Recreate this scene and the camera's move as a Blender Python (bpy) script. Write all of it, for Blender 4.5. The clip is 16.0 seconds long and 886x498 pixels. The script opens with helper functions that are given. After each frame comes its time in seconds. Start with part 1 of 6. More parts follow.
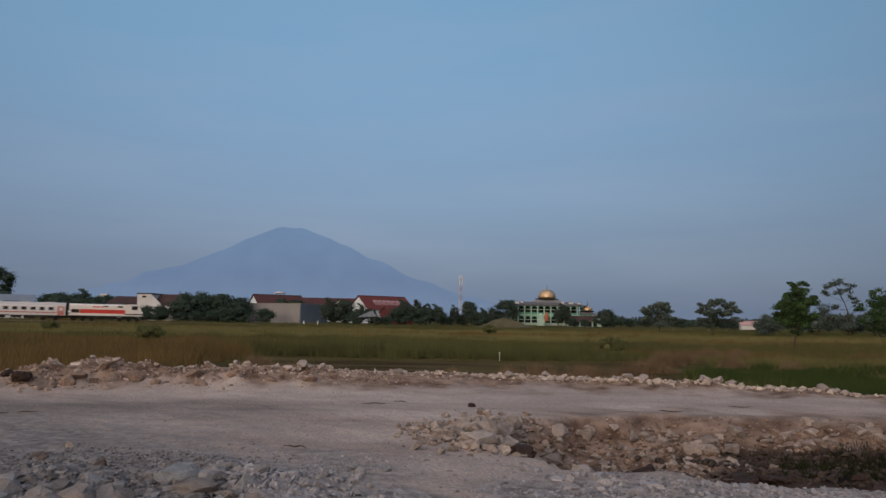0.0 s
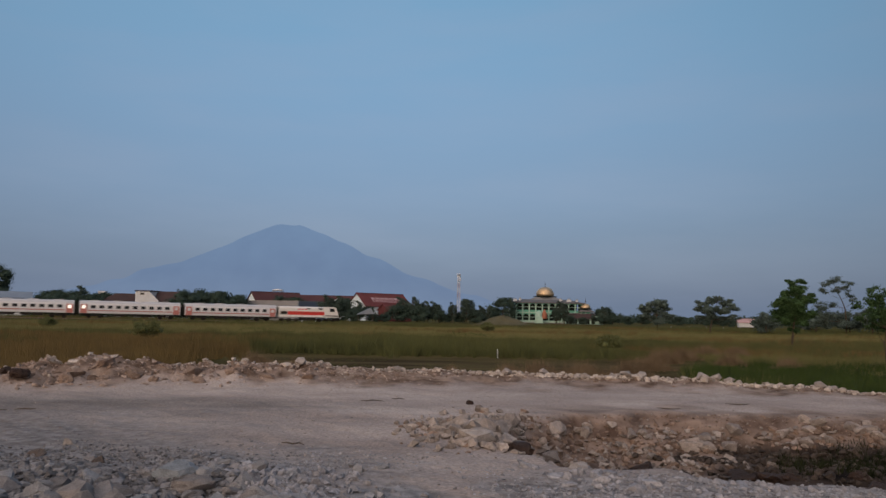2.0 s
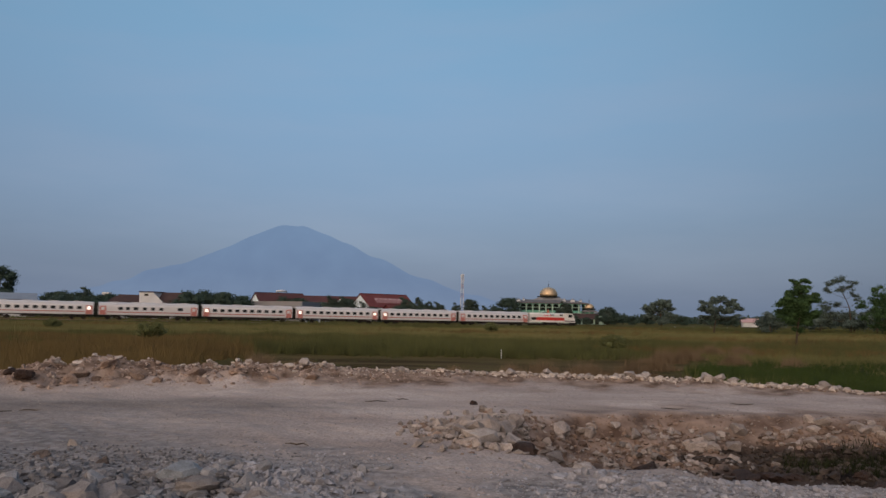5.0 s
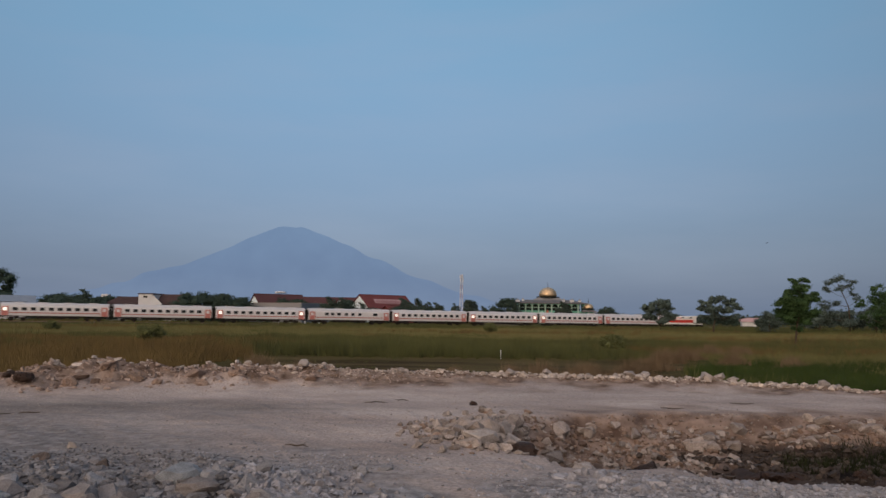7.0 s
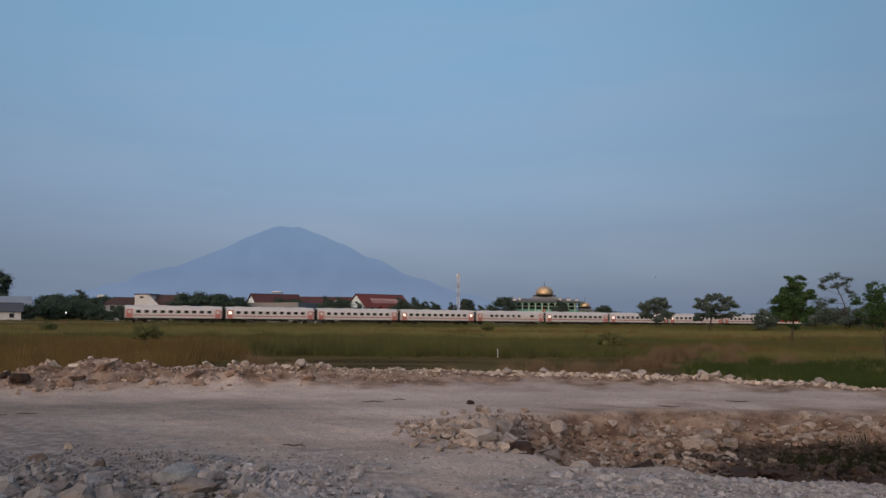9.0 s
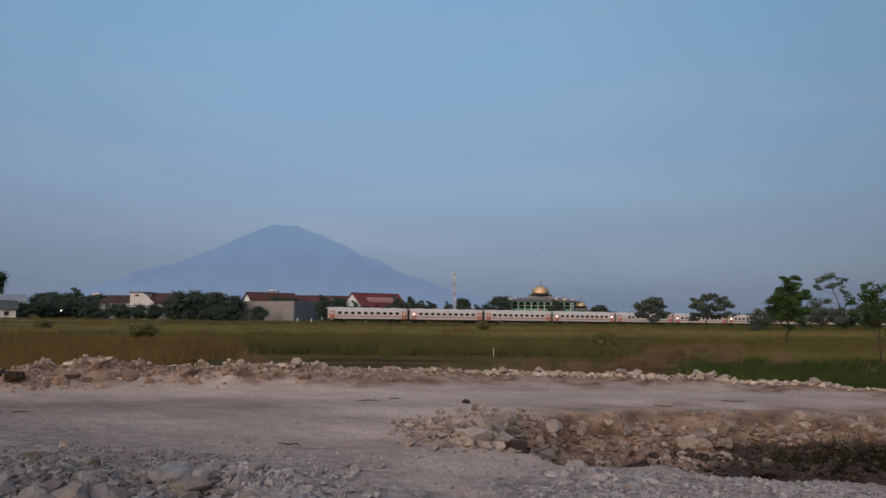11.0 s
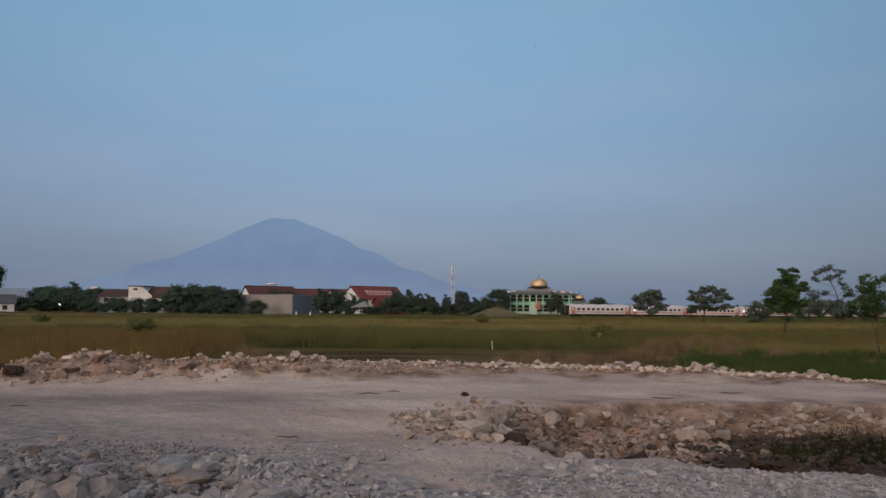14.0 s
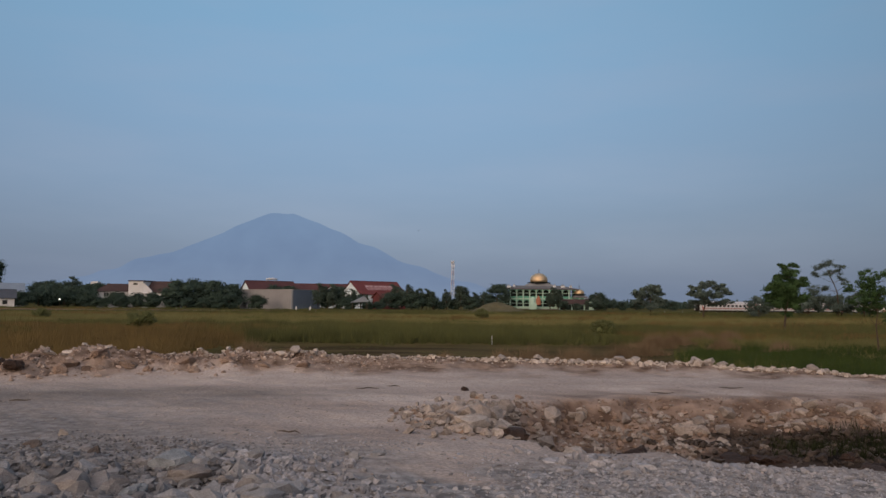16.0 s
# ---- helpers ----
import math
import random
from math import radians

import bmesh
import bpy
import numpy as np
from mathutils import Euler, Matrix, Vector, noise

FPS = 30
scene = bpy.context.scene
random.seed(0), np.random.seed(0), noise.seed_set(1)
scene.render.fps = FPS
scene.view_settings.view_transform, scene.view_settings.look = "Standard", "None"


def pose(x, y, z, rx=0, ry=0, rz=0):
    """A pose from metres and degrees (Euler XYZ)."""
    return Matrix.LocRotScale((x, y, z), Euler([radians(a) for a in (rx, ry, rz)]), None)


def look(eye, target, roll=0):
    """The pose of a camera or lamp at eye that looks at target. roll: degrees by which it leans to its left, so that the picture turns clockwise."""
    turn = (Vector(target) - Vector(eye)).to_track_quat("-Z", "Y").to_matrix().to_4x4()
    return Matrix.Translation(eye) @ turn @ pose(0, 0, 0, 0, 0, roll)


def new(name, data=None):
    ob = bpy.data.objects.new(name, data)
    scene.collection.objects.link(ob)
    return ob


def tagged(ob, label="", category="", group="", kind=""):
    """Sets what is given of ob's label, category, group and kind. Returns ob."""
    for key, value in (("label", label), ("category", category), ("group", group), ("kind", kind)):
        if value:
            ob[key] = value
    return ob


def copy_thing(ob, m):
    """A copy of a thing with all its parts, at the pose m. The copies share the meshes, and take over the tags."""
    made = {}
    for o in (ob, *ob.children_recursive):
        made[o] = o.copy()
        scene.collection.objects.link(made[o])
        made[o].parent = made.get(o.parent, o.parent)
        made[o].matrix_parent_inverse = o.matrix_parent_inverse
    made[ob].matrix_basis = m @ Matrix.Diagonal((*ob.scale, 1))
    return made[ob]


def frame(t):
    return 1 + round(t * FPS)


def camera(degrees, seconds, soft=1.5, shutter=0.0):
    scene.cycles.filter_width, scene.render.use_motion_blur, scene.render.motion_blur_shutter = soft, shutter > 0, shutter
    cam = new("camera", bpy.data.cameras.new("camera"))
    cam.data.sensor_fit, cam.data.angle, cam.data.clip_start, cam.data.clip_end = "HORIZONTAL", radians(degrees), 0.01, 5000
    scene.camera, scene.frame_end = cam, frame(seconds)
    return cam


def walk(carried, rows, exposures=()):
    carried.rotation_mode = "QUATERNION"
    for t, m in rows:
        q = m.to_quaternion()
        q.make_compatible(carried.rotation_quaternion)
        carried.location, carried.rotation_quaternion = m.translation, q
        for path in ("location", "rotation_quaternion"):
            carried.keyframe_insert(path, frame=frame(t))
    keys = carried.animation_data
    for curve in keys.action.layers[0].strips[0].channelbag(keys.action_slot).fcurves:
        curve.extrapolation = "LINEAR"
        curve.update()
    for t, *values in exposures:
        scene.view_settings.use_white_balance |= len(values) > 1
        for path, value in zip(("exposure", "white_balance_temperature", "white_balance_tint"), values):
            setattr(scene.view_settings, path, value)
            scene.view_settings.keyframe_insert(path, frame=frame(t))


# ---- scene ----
EYE = 3.0        # eye above the field; the made road stands 1.4 m above the field
ROAD = 1.4
cam = camera(60, 16.0, soft=1.5, shutter=0.5)
walk(cam, [
    (0, pose(0, 0, EYE, 95.050, -1.100, 0.000)),
    (0.5, pose(0, 0, EYE, 94.974, -1.137, -0.043)),
    (1, pose(0, 0, EYE, 94.920, -1.173, -0.075)),
    (1.5, pose(0, 0, EYE, 94.882, -1.163, -0.091)),
    (2, pose(0, 0, EYE, 94.861, -1.149, -0.139)),
    (2.5, pose(0, 0, EYE, 94.806, -1.204, -0.170)),
    (3, pose(0, 0, EYE, 94.787, -1.230, -0.155)),
    (3.5, pose(0, 0, EYE, 94.798, -1.210, -0.075)),
    (4, pose(0, 0, EYE, 94.827, -1.176, 0.032)),
    (6.5, pose(0, 0, EYE, 94.936, -0.828, 0.112)),
    (7, pose(0, 0, EYE, 94.937, -0.783, 0.074)),
    (7.5, pose(0, 0, EYE, 94.932, -0.698, -0.002)),
    (8, pose(0, 0, EYE, 94.932, -0.655, -0.073)),
    (8.5, pose(0, 0, EYE, 94.909, -0.596, -0.121)),
    (9, pose(0, 0, EYE, 94.877, -0.527, -0.159)),
    (11.5, pose(0, 0, EYE, 94.759, -0.700, -0.505)),
    (12, pose(0, 0, EYE, 94.642, -0.662, -0.535)),
    (12.5, pose(0, 0, EYE, 94.564, -0.645, -0.585)),
    (13, pose(0, 0, EYE, 94.472, -0.612, -0.590)),
    (13.5, pose(0, 0, EYE, 94.384, -0.604, -0.568)),
    (14, pose(0, 0, EYE, 94.287, -0.545, -0.564)),
    (14.5, pose(0, 0, EYE, 94.190, -0.520, -0.567)),
    (15, pose(0, 0, EYE, 94.097, -0.567, -0.570)),
    (15.5, pose(0, 0, EYE, 93.999, -0.606, -0.585)),
    (16, pose(0, 0, EYE, 93.911, -0.580, -0.572)),
], exposures=((0, 0.02, 6285, 9.0), (2, 0.05, 6310, 9.2), (6.5, 0.11, 6370, 9.4), (12, 0.14, 6420, 9.7), (16, 0.16, 6470, 9.8)))

# ---- world and sun: clear hazy sky shortly before sunset, the sun low behind the viewer ----
SUN_ELEVATION, SUN_FROM = radians(9), radians(205)   # compass bearing the light comes from (0 = +y, clockwise)
world = bpy.data.worlds.new("sky")
scene.world = world
world.use_nodes = True
wn, wl = world.node_tree.nodes, world.node_tree.links
wn.clear()
w_out = wn.new("ShaderNodeOutputWorld")
w_bg = wn.new("ShaderNodeBackground")
w_sky = wn.new("ShaderNodeTexSky")
w_sky.sky_type = "NISHITA"
w_sky.sun_disc = False
w_sky.sun_elevation, w_sky.sun_rotation = SUN_ELEVATION, SUN_FROM
w_sky.dust_density = 3.0
w_co = wn.new("ShaderNodeTexCoord")
w_sep = wn.new("ShaderNodeSeparateXYZ")
wl.new(w_co.outputs["Generated"], w_sep.inputs[0])
w_ramp = wn.new("ShaderNodeValToRGB")      # haze layers by height above the horizon
w_ramp.color_ramp.interpolation = "B_SPLINE"
els = w_ramp.color_ramp.elements
els[0].position, els[0].color = 0.0, (0.155, 0.200, 0.290, 1)
els[1].position, els[1].color = 1.0, (0.11, 0.22, 0.38, 1)
for p, c in ((0.07, (0.170, 0.226, 0.334)), (0.15, (0.200, 0.288, 0.430)), (0.28, (0.195, 0.335, 0.505)), (0.42, (0.172, 0.335, 0.500)), (0.6, (0.14, 0.28, 0.44))):
    e = els.new(p)
    e.color = (*c, 1)
wl.new(w_sep.outputs["Z"], w_ramp.inputs[0])
# thin veils of high cloud
w_map = wn.new("ShaderNodeMapping")
w_map.inputs["Scale"].default_value = (2.0, 2.0, 9.0)
w_map.inputs["Rotation"].default_value = (0, 0.35, 0)
wl.new(w_co.outputs["Generated"], w_map.inputs[0])
w_noise = wn.new("ShaderNodeTexNoise")
w_noise.inputs["Scale"].default_value, w_noise.inputs["Detail"].default_value = 1.6, 5
wl.new(w_map.outputs[0], w_noise.inputs["Vector"])
w_fac = wn.new("ShaderNodeMapRange")
for k, v in zip(("From Min", "From Max", "To Min", "To Max"), (0.42, 0.75, 0.0, 0.30)):
    w_fac.inputs[k].default_value = v
wl.new(w_noise.outputs["Fac"], w_fac.inputs["Value"])
w_mix = wn.new("ShaderNodeMix")
w_mix.data_type = "RGBA"
w_mix.inputs["B"].default_value = (0.29, 0.345, 0.47, 1)
wl.new(w_fac.outputs[0], w_mix.inputs["Factor"])
wl.new(w_ramp.outputs[0], w_mix.inputs["A"])
# the glow round the low sun, behind the viewer, from the sky model
w_add = wn.new("ShaderNodeMix")
w_add.data_type, w_add.blend_type = "RGBA", "ADD"
w_add.inputs["Factor"].default_value = 0.02
wl.new(w_mix.outputs["Result"], w_add.inputs["A"])
wl.new(w_sky.outputs[0], w_add.inputs["B"])
# the sky is a little dimmer away from the middle, most so towards the east
w_sq = wn.new("ShaderNodeMath")
w_sq.operation = "MULTIPLY_ADD"
w_sq.inputs[1].default_value, w_sq.inputs[2].default_value = -0.60, -0.11
wl.new(w_sep.outputs["X"], w_sq.inputs[0])
w_east = wn.new("ShaderNodeMath")
w_east.operation = "MULTIPLY_ADD"
w_east.inputs[2].default_value = 0.94
wl.new(w_sep.outputs["X"], w_east.inputs[0])
wl.new(w_sq.outputs[0], w_east.inputs[1])
w_dim = wn.new("ShaderNodeVectorMath")
w_dim.operation = "SCALE"
wl.new(w_add.outputs["Result"], w_dim.inputs[0])
wl.new(w_east.outputs[0], w_dim.inputs["Scale"])
# broad warm afterglow round the sun's bearing, behind the viewer
w_dot = wn.new("ShaderNodeVectorMath")
w_dot.operation = "DOT_PRODUCT"
w_dot.inputs[1].default_value = (math.sin(SUN_FROM) * 0.82, math.cos(SUN_FROM) * 0.82, 0.57)
wl.new(w_co.outputs["Generated"], w_dot.inputs[0])
w_pos = wn.new("ShaderNodeMath")
w_pos.operation = "MAXIMUM"
w_pos.inputs[1].default_value = 0.0
wl.new(w_dot.outputs["Value"], w_pos.inputs[0])
w_pow = wn.new("ShaderNodeMath")
w_pow.operation = "POWER"
w_pow.inputs[1].default_value = 2.0
wl.new(w_pos.outputs[0], w_pow.inputs[0])
w_glow = wn.new("ShaderNodeVectorMath")
w_glow.operation = "SCALE"
w_glow.inputs[0].default_value = (1.22, 0.825, 0.51)
wl.new(w_pow.outputs[0], w_glow.inputs["Scale"])
w_sum = wn.new("ShaderNodeVectorMath")
w_sum.operation = "ADD"
wl.new(w_dim.outputs[0], w_sum.inputs[0])
wl.new(w_glow.outputs[0], w_sum.inputs[1])
wl.new(w_sum.outputs[0], w_bg.inputs[0])
wl.new(w_bg.outputs[0], w_out.inputs[0])

sun = new("sun", bpy.data.lights.new("sun", "SUN"))
sun.data.energy, sun.data.angle, sun.data.color = 0.5, radians(14), (1.0, 0.72, 0.52)
SUN_DIR = Vector((math.sin(SUN_FROM) * math.cos(SUN_ELEVATION), math.cos(SUN_FROM) * math.cos(SUN_ELEVATION), math.sin(SUN_ELEVATION)))
sun.matrix_world = look((0, 0, 60), Vector((0, 0, 60)) - SUN_DIR)


# ---- materials ----
def mat(name, c1, c2=None, scale=3.0, rough=0.8, bump=0.0, metal=0.0, fine=8.0, island=0.0, per_object=0.0, emit=0.0, coat=0.0, up=0.0):
    """Two-scale mottled surface from c1 to c2, with relief; island/per_object vary single pieces in value."""
    m = bpy.data.materials.new(name)
    m.use_nodes = True
    n, l = m.node_tree.nodes, m.node_tree.links
    b = n["Principled BSDF"]
    c2 = c2 or tuple(v * 0.75 for v in c1)
    co = n.new("ShaderNodeTexCoord")
    big = n.new("ShaderNodeTexNoise")
    big.inputs["Scale"].default_value, big.inputs["Detail"].default_value = scale, 4
    small = n.new("ShaderNodeTexNoise")
    small.inputs["Scale"].default_value, small.inputs["Detail"].default_value = scale * fine, 3
    for t in (big, small):
        l.new(co.outputs["Object"], t.inputs["Vector"])
    av = n.new("ShaderNodeMath")
    av.operation = "MULTIPLY_ADD"
    av.inputs[1].default_value = 0.5
    l.new(small.outputs["Fac"], av.inputs[0])
    half = n.new("ShaderNodeMath")
    half.operation = "MULTIPLY"
    half.inputs[1].default_value = 0.5
    l.new(big.outputs["Fac"], half.inputs[0])
    l.new(half.outputs[0], av.inputs[2])
    ramp = n.new("ShaderNodeValToRGB")
    ramp.color_ramp.elements[0].position, ramp.color_ramp.elements[1].position = 0.34, 0.66
    ramp.color_ramp.elements[0].color, ramp.color_ramp.elements[1].color = (*c2, 1), (*c1, 1)
    l.new(av.outputs[0], ramp.inputs[0])
    col = ramp.outputs[0]
    if island or per_object:
        if island:
            src = n.new("ShaderNodeNewGeometry").outputs["Random Per Island"]
        else:
            src = n.new("ShaderNodeObjectInfo").outputs["Random"]
        k = island or per_object
        mr = n.new("ShaderNodeMapRange")
        mr.inputs["To Min"].default_value, mr.inputs["To Max"].default_value = 1 - k, 1 + k
        l.new(src, mr.inputs["Value"])
        hs = n.new("ShaderNodeHueSaturation")
        l.new(mr.outputs[0], hs.inputs["Value"])
        l.new(col, hs.inputs["Color"])
        col = hs.outputs[0]
    l.new(col, b.inputs["Base Color"])
    b.inputs["Roughness"].default_value, b.inputs["Metallic"].default_value = rough, metal
    b.inputs["Coat Weight"].default_value = coat
    if rough >= 0.65:
        b.inputs["Specular IOR Level"].default_value = 0.12
    if up:
        # leaves and blades lie every way: shade them partly as the mass that they form
        geo = n.new("ShaderNodeNewGeometry")
        add = n.new("ShaderNodeVectorMath")
        add.operation = "ADD"
        add.inputs[1].default_value = (0, 0, up)
        l.new(geo.outputs["Normal"], add.inputs[0])
        nrm = n.new("ShaderNodeVectorMath")
        nrm.operation = "NORMALIZE"
        l.new(add.outputs[0], nrm.inputs[0])
        l.new(nrm.outputs[0], b.inputs["Normal"])
    if emit:
        b.inputs["Emission Color"].default_value = (*c1, 1)
        b.inputs["Emission Strength"].default_value = emit
    if bump:
        bp = n.new("ShaderNodeBump")
        bp.inputs["Strength"].default_value, bp.inputs["Distance"].default_value = bump, 0.3 / scale
        l.new(av.outputs[0], bp.inputs["Height"])
        l.new(bp.outputs[0], b.inputs["Normal"])
    return m


LIMESTONE = mat("limestone", (0.40, 0.345, 0.312), (0.20, 0.165, 0.145), 4, 0.9, 0.5, per_object=0.22)
LIMESTONE_GREY = mat("limestone_grey", (0.32, 0.315, 0.32), (0.18, 0.172, 0.175), 4, 0.9, 0.5, per_object=0.22)
RUBBLE_GREY = mat("rubble_grey", (0.37, 0.362, 0.38), (0.18, 0.174, 0.183), 4, 0.9, 0.3, island=0.25)
RUBBLE_DARK = mat("rubble_dark_grey", (0.245, 0.238, 0.245), (0.105, 0.10, 0.102), 4, 0.9, 0.3, island=0.35)
RUBBLE_PILE = mat("rubble_brownish", (0.36, 0.315, 0.285), (0.165, 0.135, 0.118), 4, 0.9, 0.4, island=0.32)
RUBBLE_TAN = mat("rubble_tan", (0.53, 0.47, 0.425), (0.30, 0.25, 0.215), 4, 0.9, 0.3, island=0.3)
HEAP_STONE = mat("heap_stone", (0.43, 0.345, 0.30), (0.20, 0.145, 0.115), 4, 0.92, 0.4, island=0.3)
DRY_REED = mat("dry_reed_plume", (0.235, 0.168, 0.100), (0.14, 0.098, 0.056), 0.15, 0.85, island=0.15, up=1.6)
LIMESTONE_DUSK = mat("limestone_dusky", (0.25, 0.24, 0.245), (0.135, 0.125, 0.125), 4, 0.9, 0.5, per_object=0.3)
MUD_LUMP = mat("grey_mud_lump", (0.17, 0.135, 0.115), (0.085, 0.065, 0.055), 3, 0.85, 0.6, per_object=0.2)
HEAP_EARTH = mat("heap_earth", (0.34, 0.255, 0.205), (0.175, 0.122, 0.092), 3, 0.95, 0.6, per_object=0.22)
CLAY = mat("wet_clay_lump", (0.07, 0.045, 0.035), (0.03, 0.02, 0.016), 5, 0.7, 0.6, per_object=0.2)
LEAF_BRIGHT = mat("leaf_fresh_green", (0.050, 0.092, 0.034), (0.028, 0.055, 0.021), 0.7, 0.7, island=0.28, up=0.5)
LEAF_DARK = mat("leaf_dark_green", (0.046, 0.070, 0.052), (0.028, 0.046, 0.037), 0.35, 0.75, island=0.22, up=0.5)
# haze of distance is mixed into the next two leaf colours
LEAF_HAZED = mat("leaf_hazed_grey_green", (0.082, 0.110, 0.094), (0.056, 0.079, 0.069), 0.5, 0.75, island=0.22, up=0.5)
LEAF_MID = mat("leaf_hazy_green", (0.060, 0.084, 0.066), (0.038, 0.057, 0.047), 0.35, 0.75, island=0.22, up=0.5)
LEAF_OLIVE = mat("leaf_olive", (0.125, 0.135, 0.054), (0.08, 0.09, 0.036), 0.8, 0.8, island=0.15, up=0.5)
BARK = mat("bark", (0.11, 0.085, 0.065), (0.05, 0.04, 0.03), 3, 0.9, 0.5)
GRASS_PALE = mat("grass_pale_olive", (0.225, 0.205, 0.082), (0.138, 0.132, 0.050), 0.05, 0.85, island=0.12, up=1.6)
GRASS_DEEP = mat("grass_deep_green", (0.125, 0.130, 0.044), (0.064, 0.070, 0.024), 0.08, 0.8, island=0.14, up=1.6)
GRASS_GREEN = mat("grass_green", (0.190, 0.176, 0.066), (0.096, 0.096, 0.035), 0.05, 0.8, island=0.12, up=1.6)
GRASS_LUSH = mat("grass_lush", (0.056, 0.084, 0.018), (0.028, 0.046, 0.011), 0.12, 0.8, island=0.15, up=1.6)
GRASS_DRY = mat("grass_dry", (0.200, 0.138, 0.052), (0.102, 0.074, 0.029), 0.09, 0.85, island=0.15, up=1.6)
COACH_WHITE = mat("coach_paint_pale_grey", (0.68, 0.67, 0.69), (0.58, 0.565, 0.58), 0.7, 0.4, coat=0.2, per_object=0.04)
COACH_ROOF = mat("coach_roof_grey", (0.58, 0.58, 0.61), (0.46, 0.46, 0.49), 0.6, 0.5)
STRIPE_RED = mat("stripe_red", (0.42, 0.10, 0.075), (0.33, 0.08, 0.06), 0.8, 0.4)
DOOR_RED = mat("door_orange_red", (0.52, 0.20, 0.175), (0.44, 0.16, 0.14), 1.0, 0.45)
LOCO_RED = mat("loco_red", (0.72, 0.045, 0.03), (0.6, 0.035, 0.025), 0.8, 0.35, coat=0.3)
LOCO_WHITE = mat("loco_white", (0.80, 0.78, 0.75), (0.70, 0.67, 0.63), 0.7, 0.4, coat=0.3)
UNDERFRAME = mat("underframe_black", (0.035, 0.032, 0.03), (0.018, 0.016, 0.015), 2.0, 0.7)
STEEL = mat("rail_steel", (0.24, 0.17, 0.13), (0.16, 0.10, 0.07), 2.0, 0.5, metal=0.7)
GLASS_DARK = mat("tinted_window", (0.02, 0.022, 0.026), (0.015, 0.016, 0.018), 1, 0.12)
PANE_LIT = mat("lit_vestibule_pane", (1.0, 0.93, 0.82), (0.95, 0.88, 0.78), 1, 0.3, emit=0.9)
LAMP_WHITE = mat("lit_lamp", (1.0, 0.97, 0.90), (1.0, 0.95, 0.85), 1, 0.3, emit=1.6)
BALLAST = mat("ballast", (0.14, 0.12, 0.11), (0.06, 0.052, 0.048), 4, 0.9, 0.6)
CONCRETE = mat("concrete", (0.36, 0.35, 0.34), (0.27, 0.26, 0.25), 0.6, 0.85, 0.1)
PLASTER_WHITE = mat("plaster_white", (0.64, 0.65, 0.68), (0.50, 0.51, 0.53), 0.5, 0.85)
GABLE_WHITE = mat("gable_paint_white", (0.74, 0.84, 0.92), (0.64, 0.74, 0.82), 0.5, 0.8)
# warehouse faces: light and shade are put into these two cladding colours
CLADDING_LIT = mat("cladding_lit_grey", (0.295, 0.292, 0.305), (0.24, 0.238, 0.25), 0.3, 0.7)
CLADDING_BLUE = mat("cladding_blue_grey", (0.165, 0.20, 0.255), (0.13, 0.16, 0.21), 0.3, 0.6)
TILE_RED = mat("roof_tile_dark_red", (0.17, 0.055, 0.055), (0.12, 0.04, 0.042), 0.4, 0.8, 0.1)
TILE_DARK = mat("roof_tile_dusky_red", (0.105, 0.05, 0.052), (0.075, 0.038, 0.042), 0.4, 0.85, 0.1)
TILE_BROWN = mat("roof_tile_brown", (0.08, 0.052, 0.05), (0.052, 0.036, 0.036), 0.4, 0.85, 0.1)
METAL_ROOF = mat("sheet_metal_roof_grey", (0.26, 0.29, 0.33), (0.19, 0.21, 0.25), 0.3, 0.5, metal=0.2)
METAL_DUSK = mat("sheet_roof_dark_blue_grey", (0.085, 0.095, 0.12), (0.06, 0.068, 0.088), 0.3, 0.7)
MOSQUE_TILE = mat("mosque_upper_roof_grey", (0.24, 0.24, 0.245), (0.17, 0.17, 0.175), 0.3, 0.75)
MOSQUE_ROOF = mat("mosque_roof_dark_grey", (0.15, 0.15, 0.155), (0.10, 0.10, 0.105), 0.3, 0.7)
ROOF_PAINT = mat("faded_roof_paint", (0.50, 0.36, 0.37), (0.38, 0.25, 0.26), 0.6, 0.8)
MOSQUE_GREEN = mat("mosque_paint_green", (0.17, 0.42, 0.32), (0.11, 0.31, 0.23), 0.6, 0.7)
MOSQUE_PALE = mat("mosque_paint_pale_green", (0.42, 0.58, 0.50), (0.33, 0.48, 0.41), 0.6, 0.7)
GOLD = mat("gilded_dome", (0.64, 0.47, 0.29), (0.52, 0.38, 0.235), 0.7, 0.42, metal=0.7)
INTERIOR_DARK = mat("dark_interior", (0.02, 0.03, 0.028), (0.012, 0.018, 0.018), 1, 0.8)
# mast red, paled and greyed by haze put into the colour
TOWER_RED_HAZED = mat("tower_red_hazed", (0.48, 0.38, 0.41), None, 0.5, 0.6)
TOWER_WHITE = mat("tower_white", (0.66, 0.67, 0.72), None, 0.5, 0.6)
BIRD = mat("dark_feathers", (0.05, 0.045, 0.045), None, 20, 0.8)


# ---- mesh helpers ----
def part(name, bm, material, parent=None, label="", at=None, smooth=False):
    """Links a bmesh as one mesh object under a thing or part."""
    me = bpy.data.meshes.new(name)
    if smooth:
        for f in bm.faces:
            f.smooth = True
    bm.to_mesh(me)
    bm.free()
    me.materials.append(material)
    ob = new(name, me)
    if parent:
        ob.parent = parent
    if at is not None:
        ob.matrix_basis = at
    if label:
        tagged(ob, label)
    return ob


def shared(name, me, parent=None, at=None):
    ob = new(name, me)
    ob.parent = parent
    if at is not None:
        ob.matrix_basis = at
    return ob


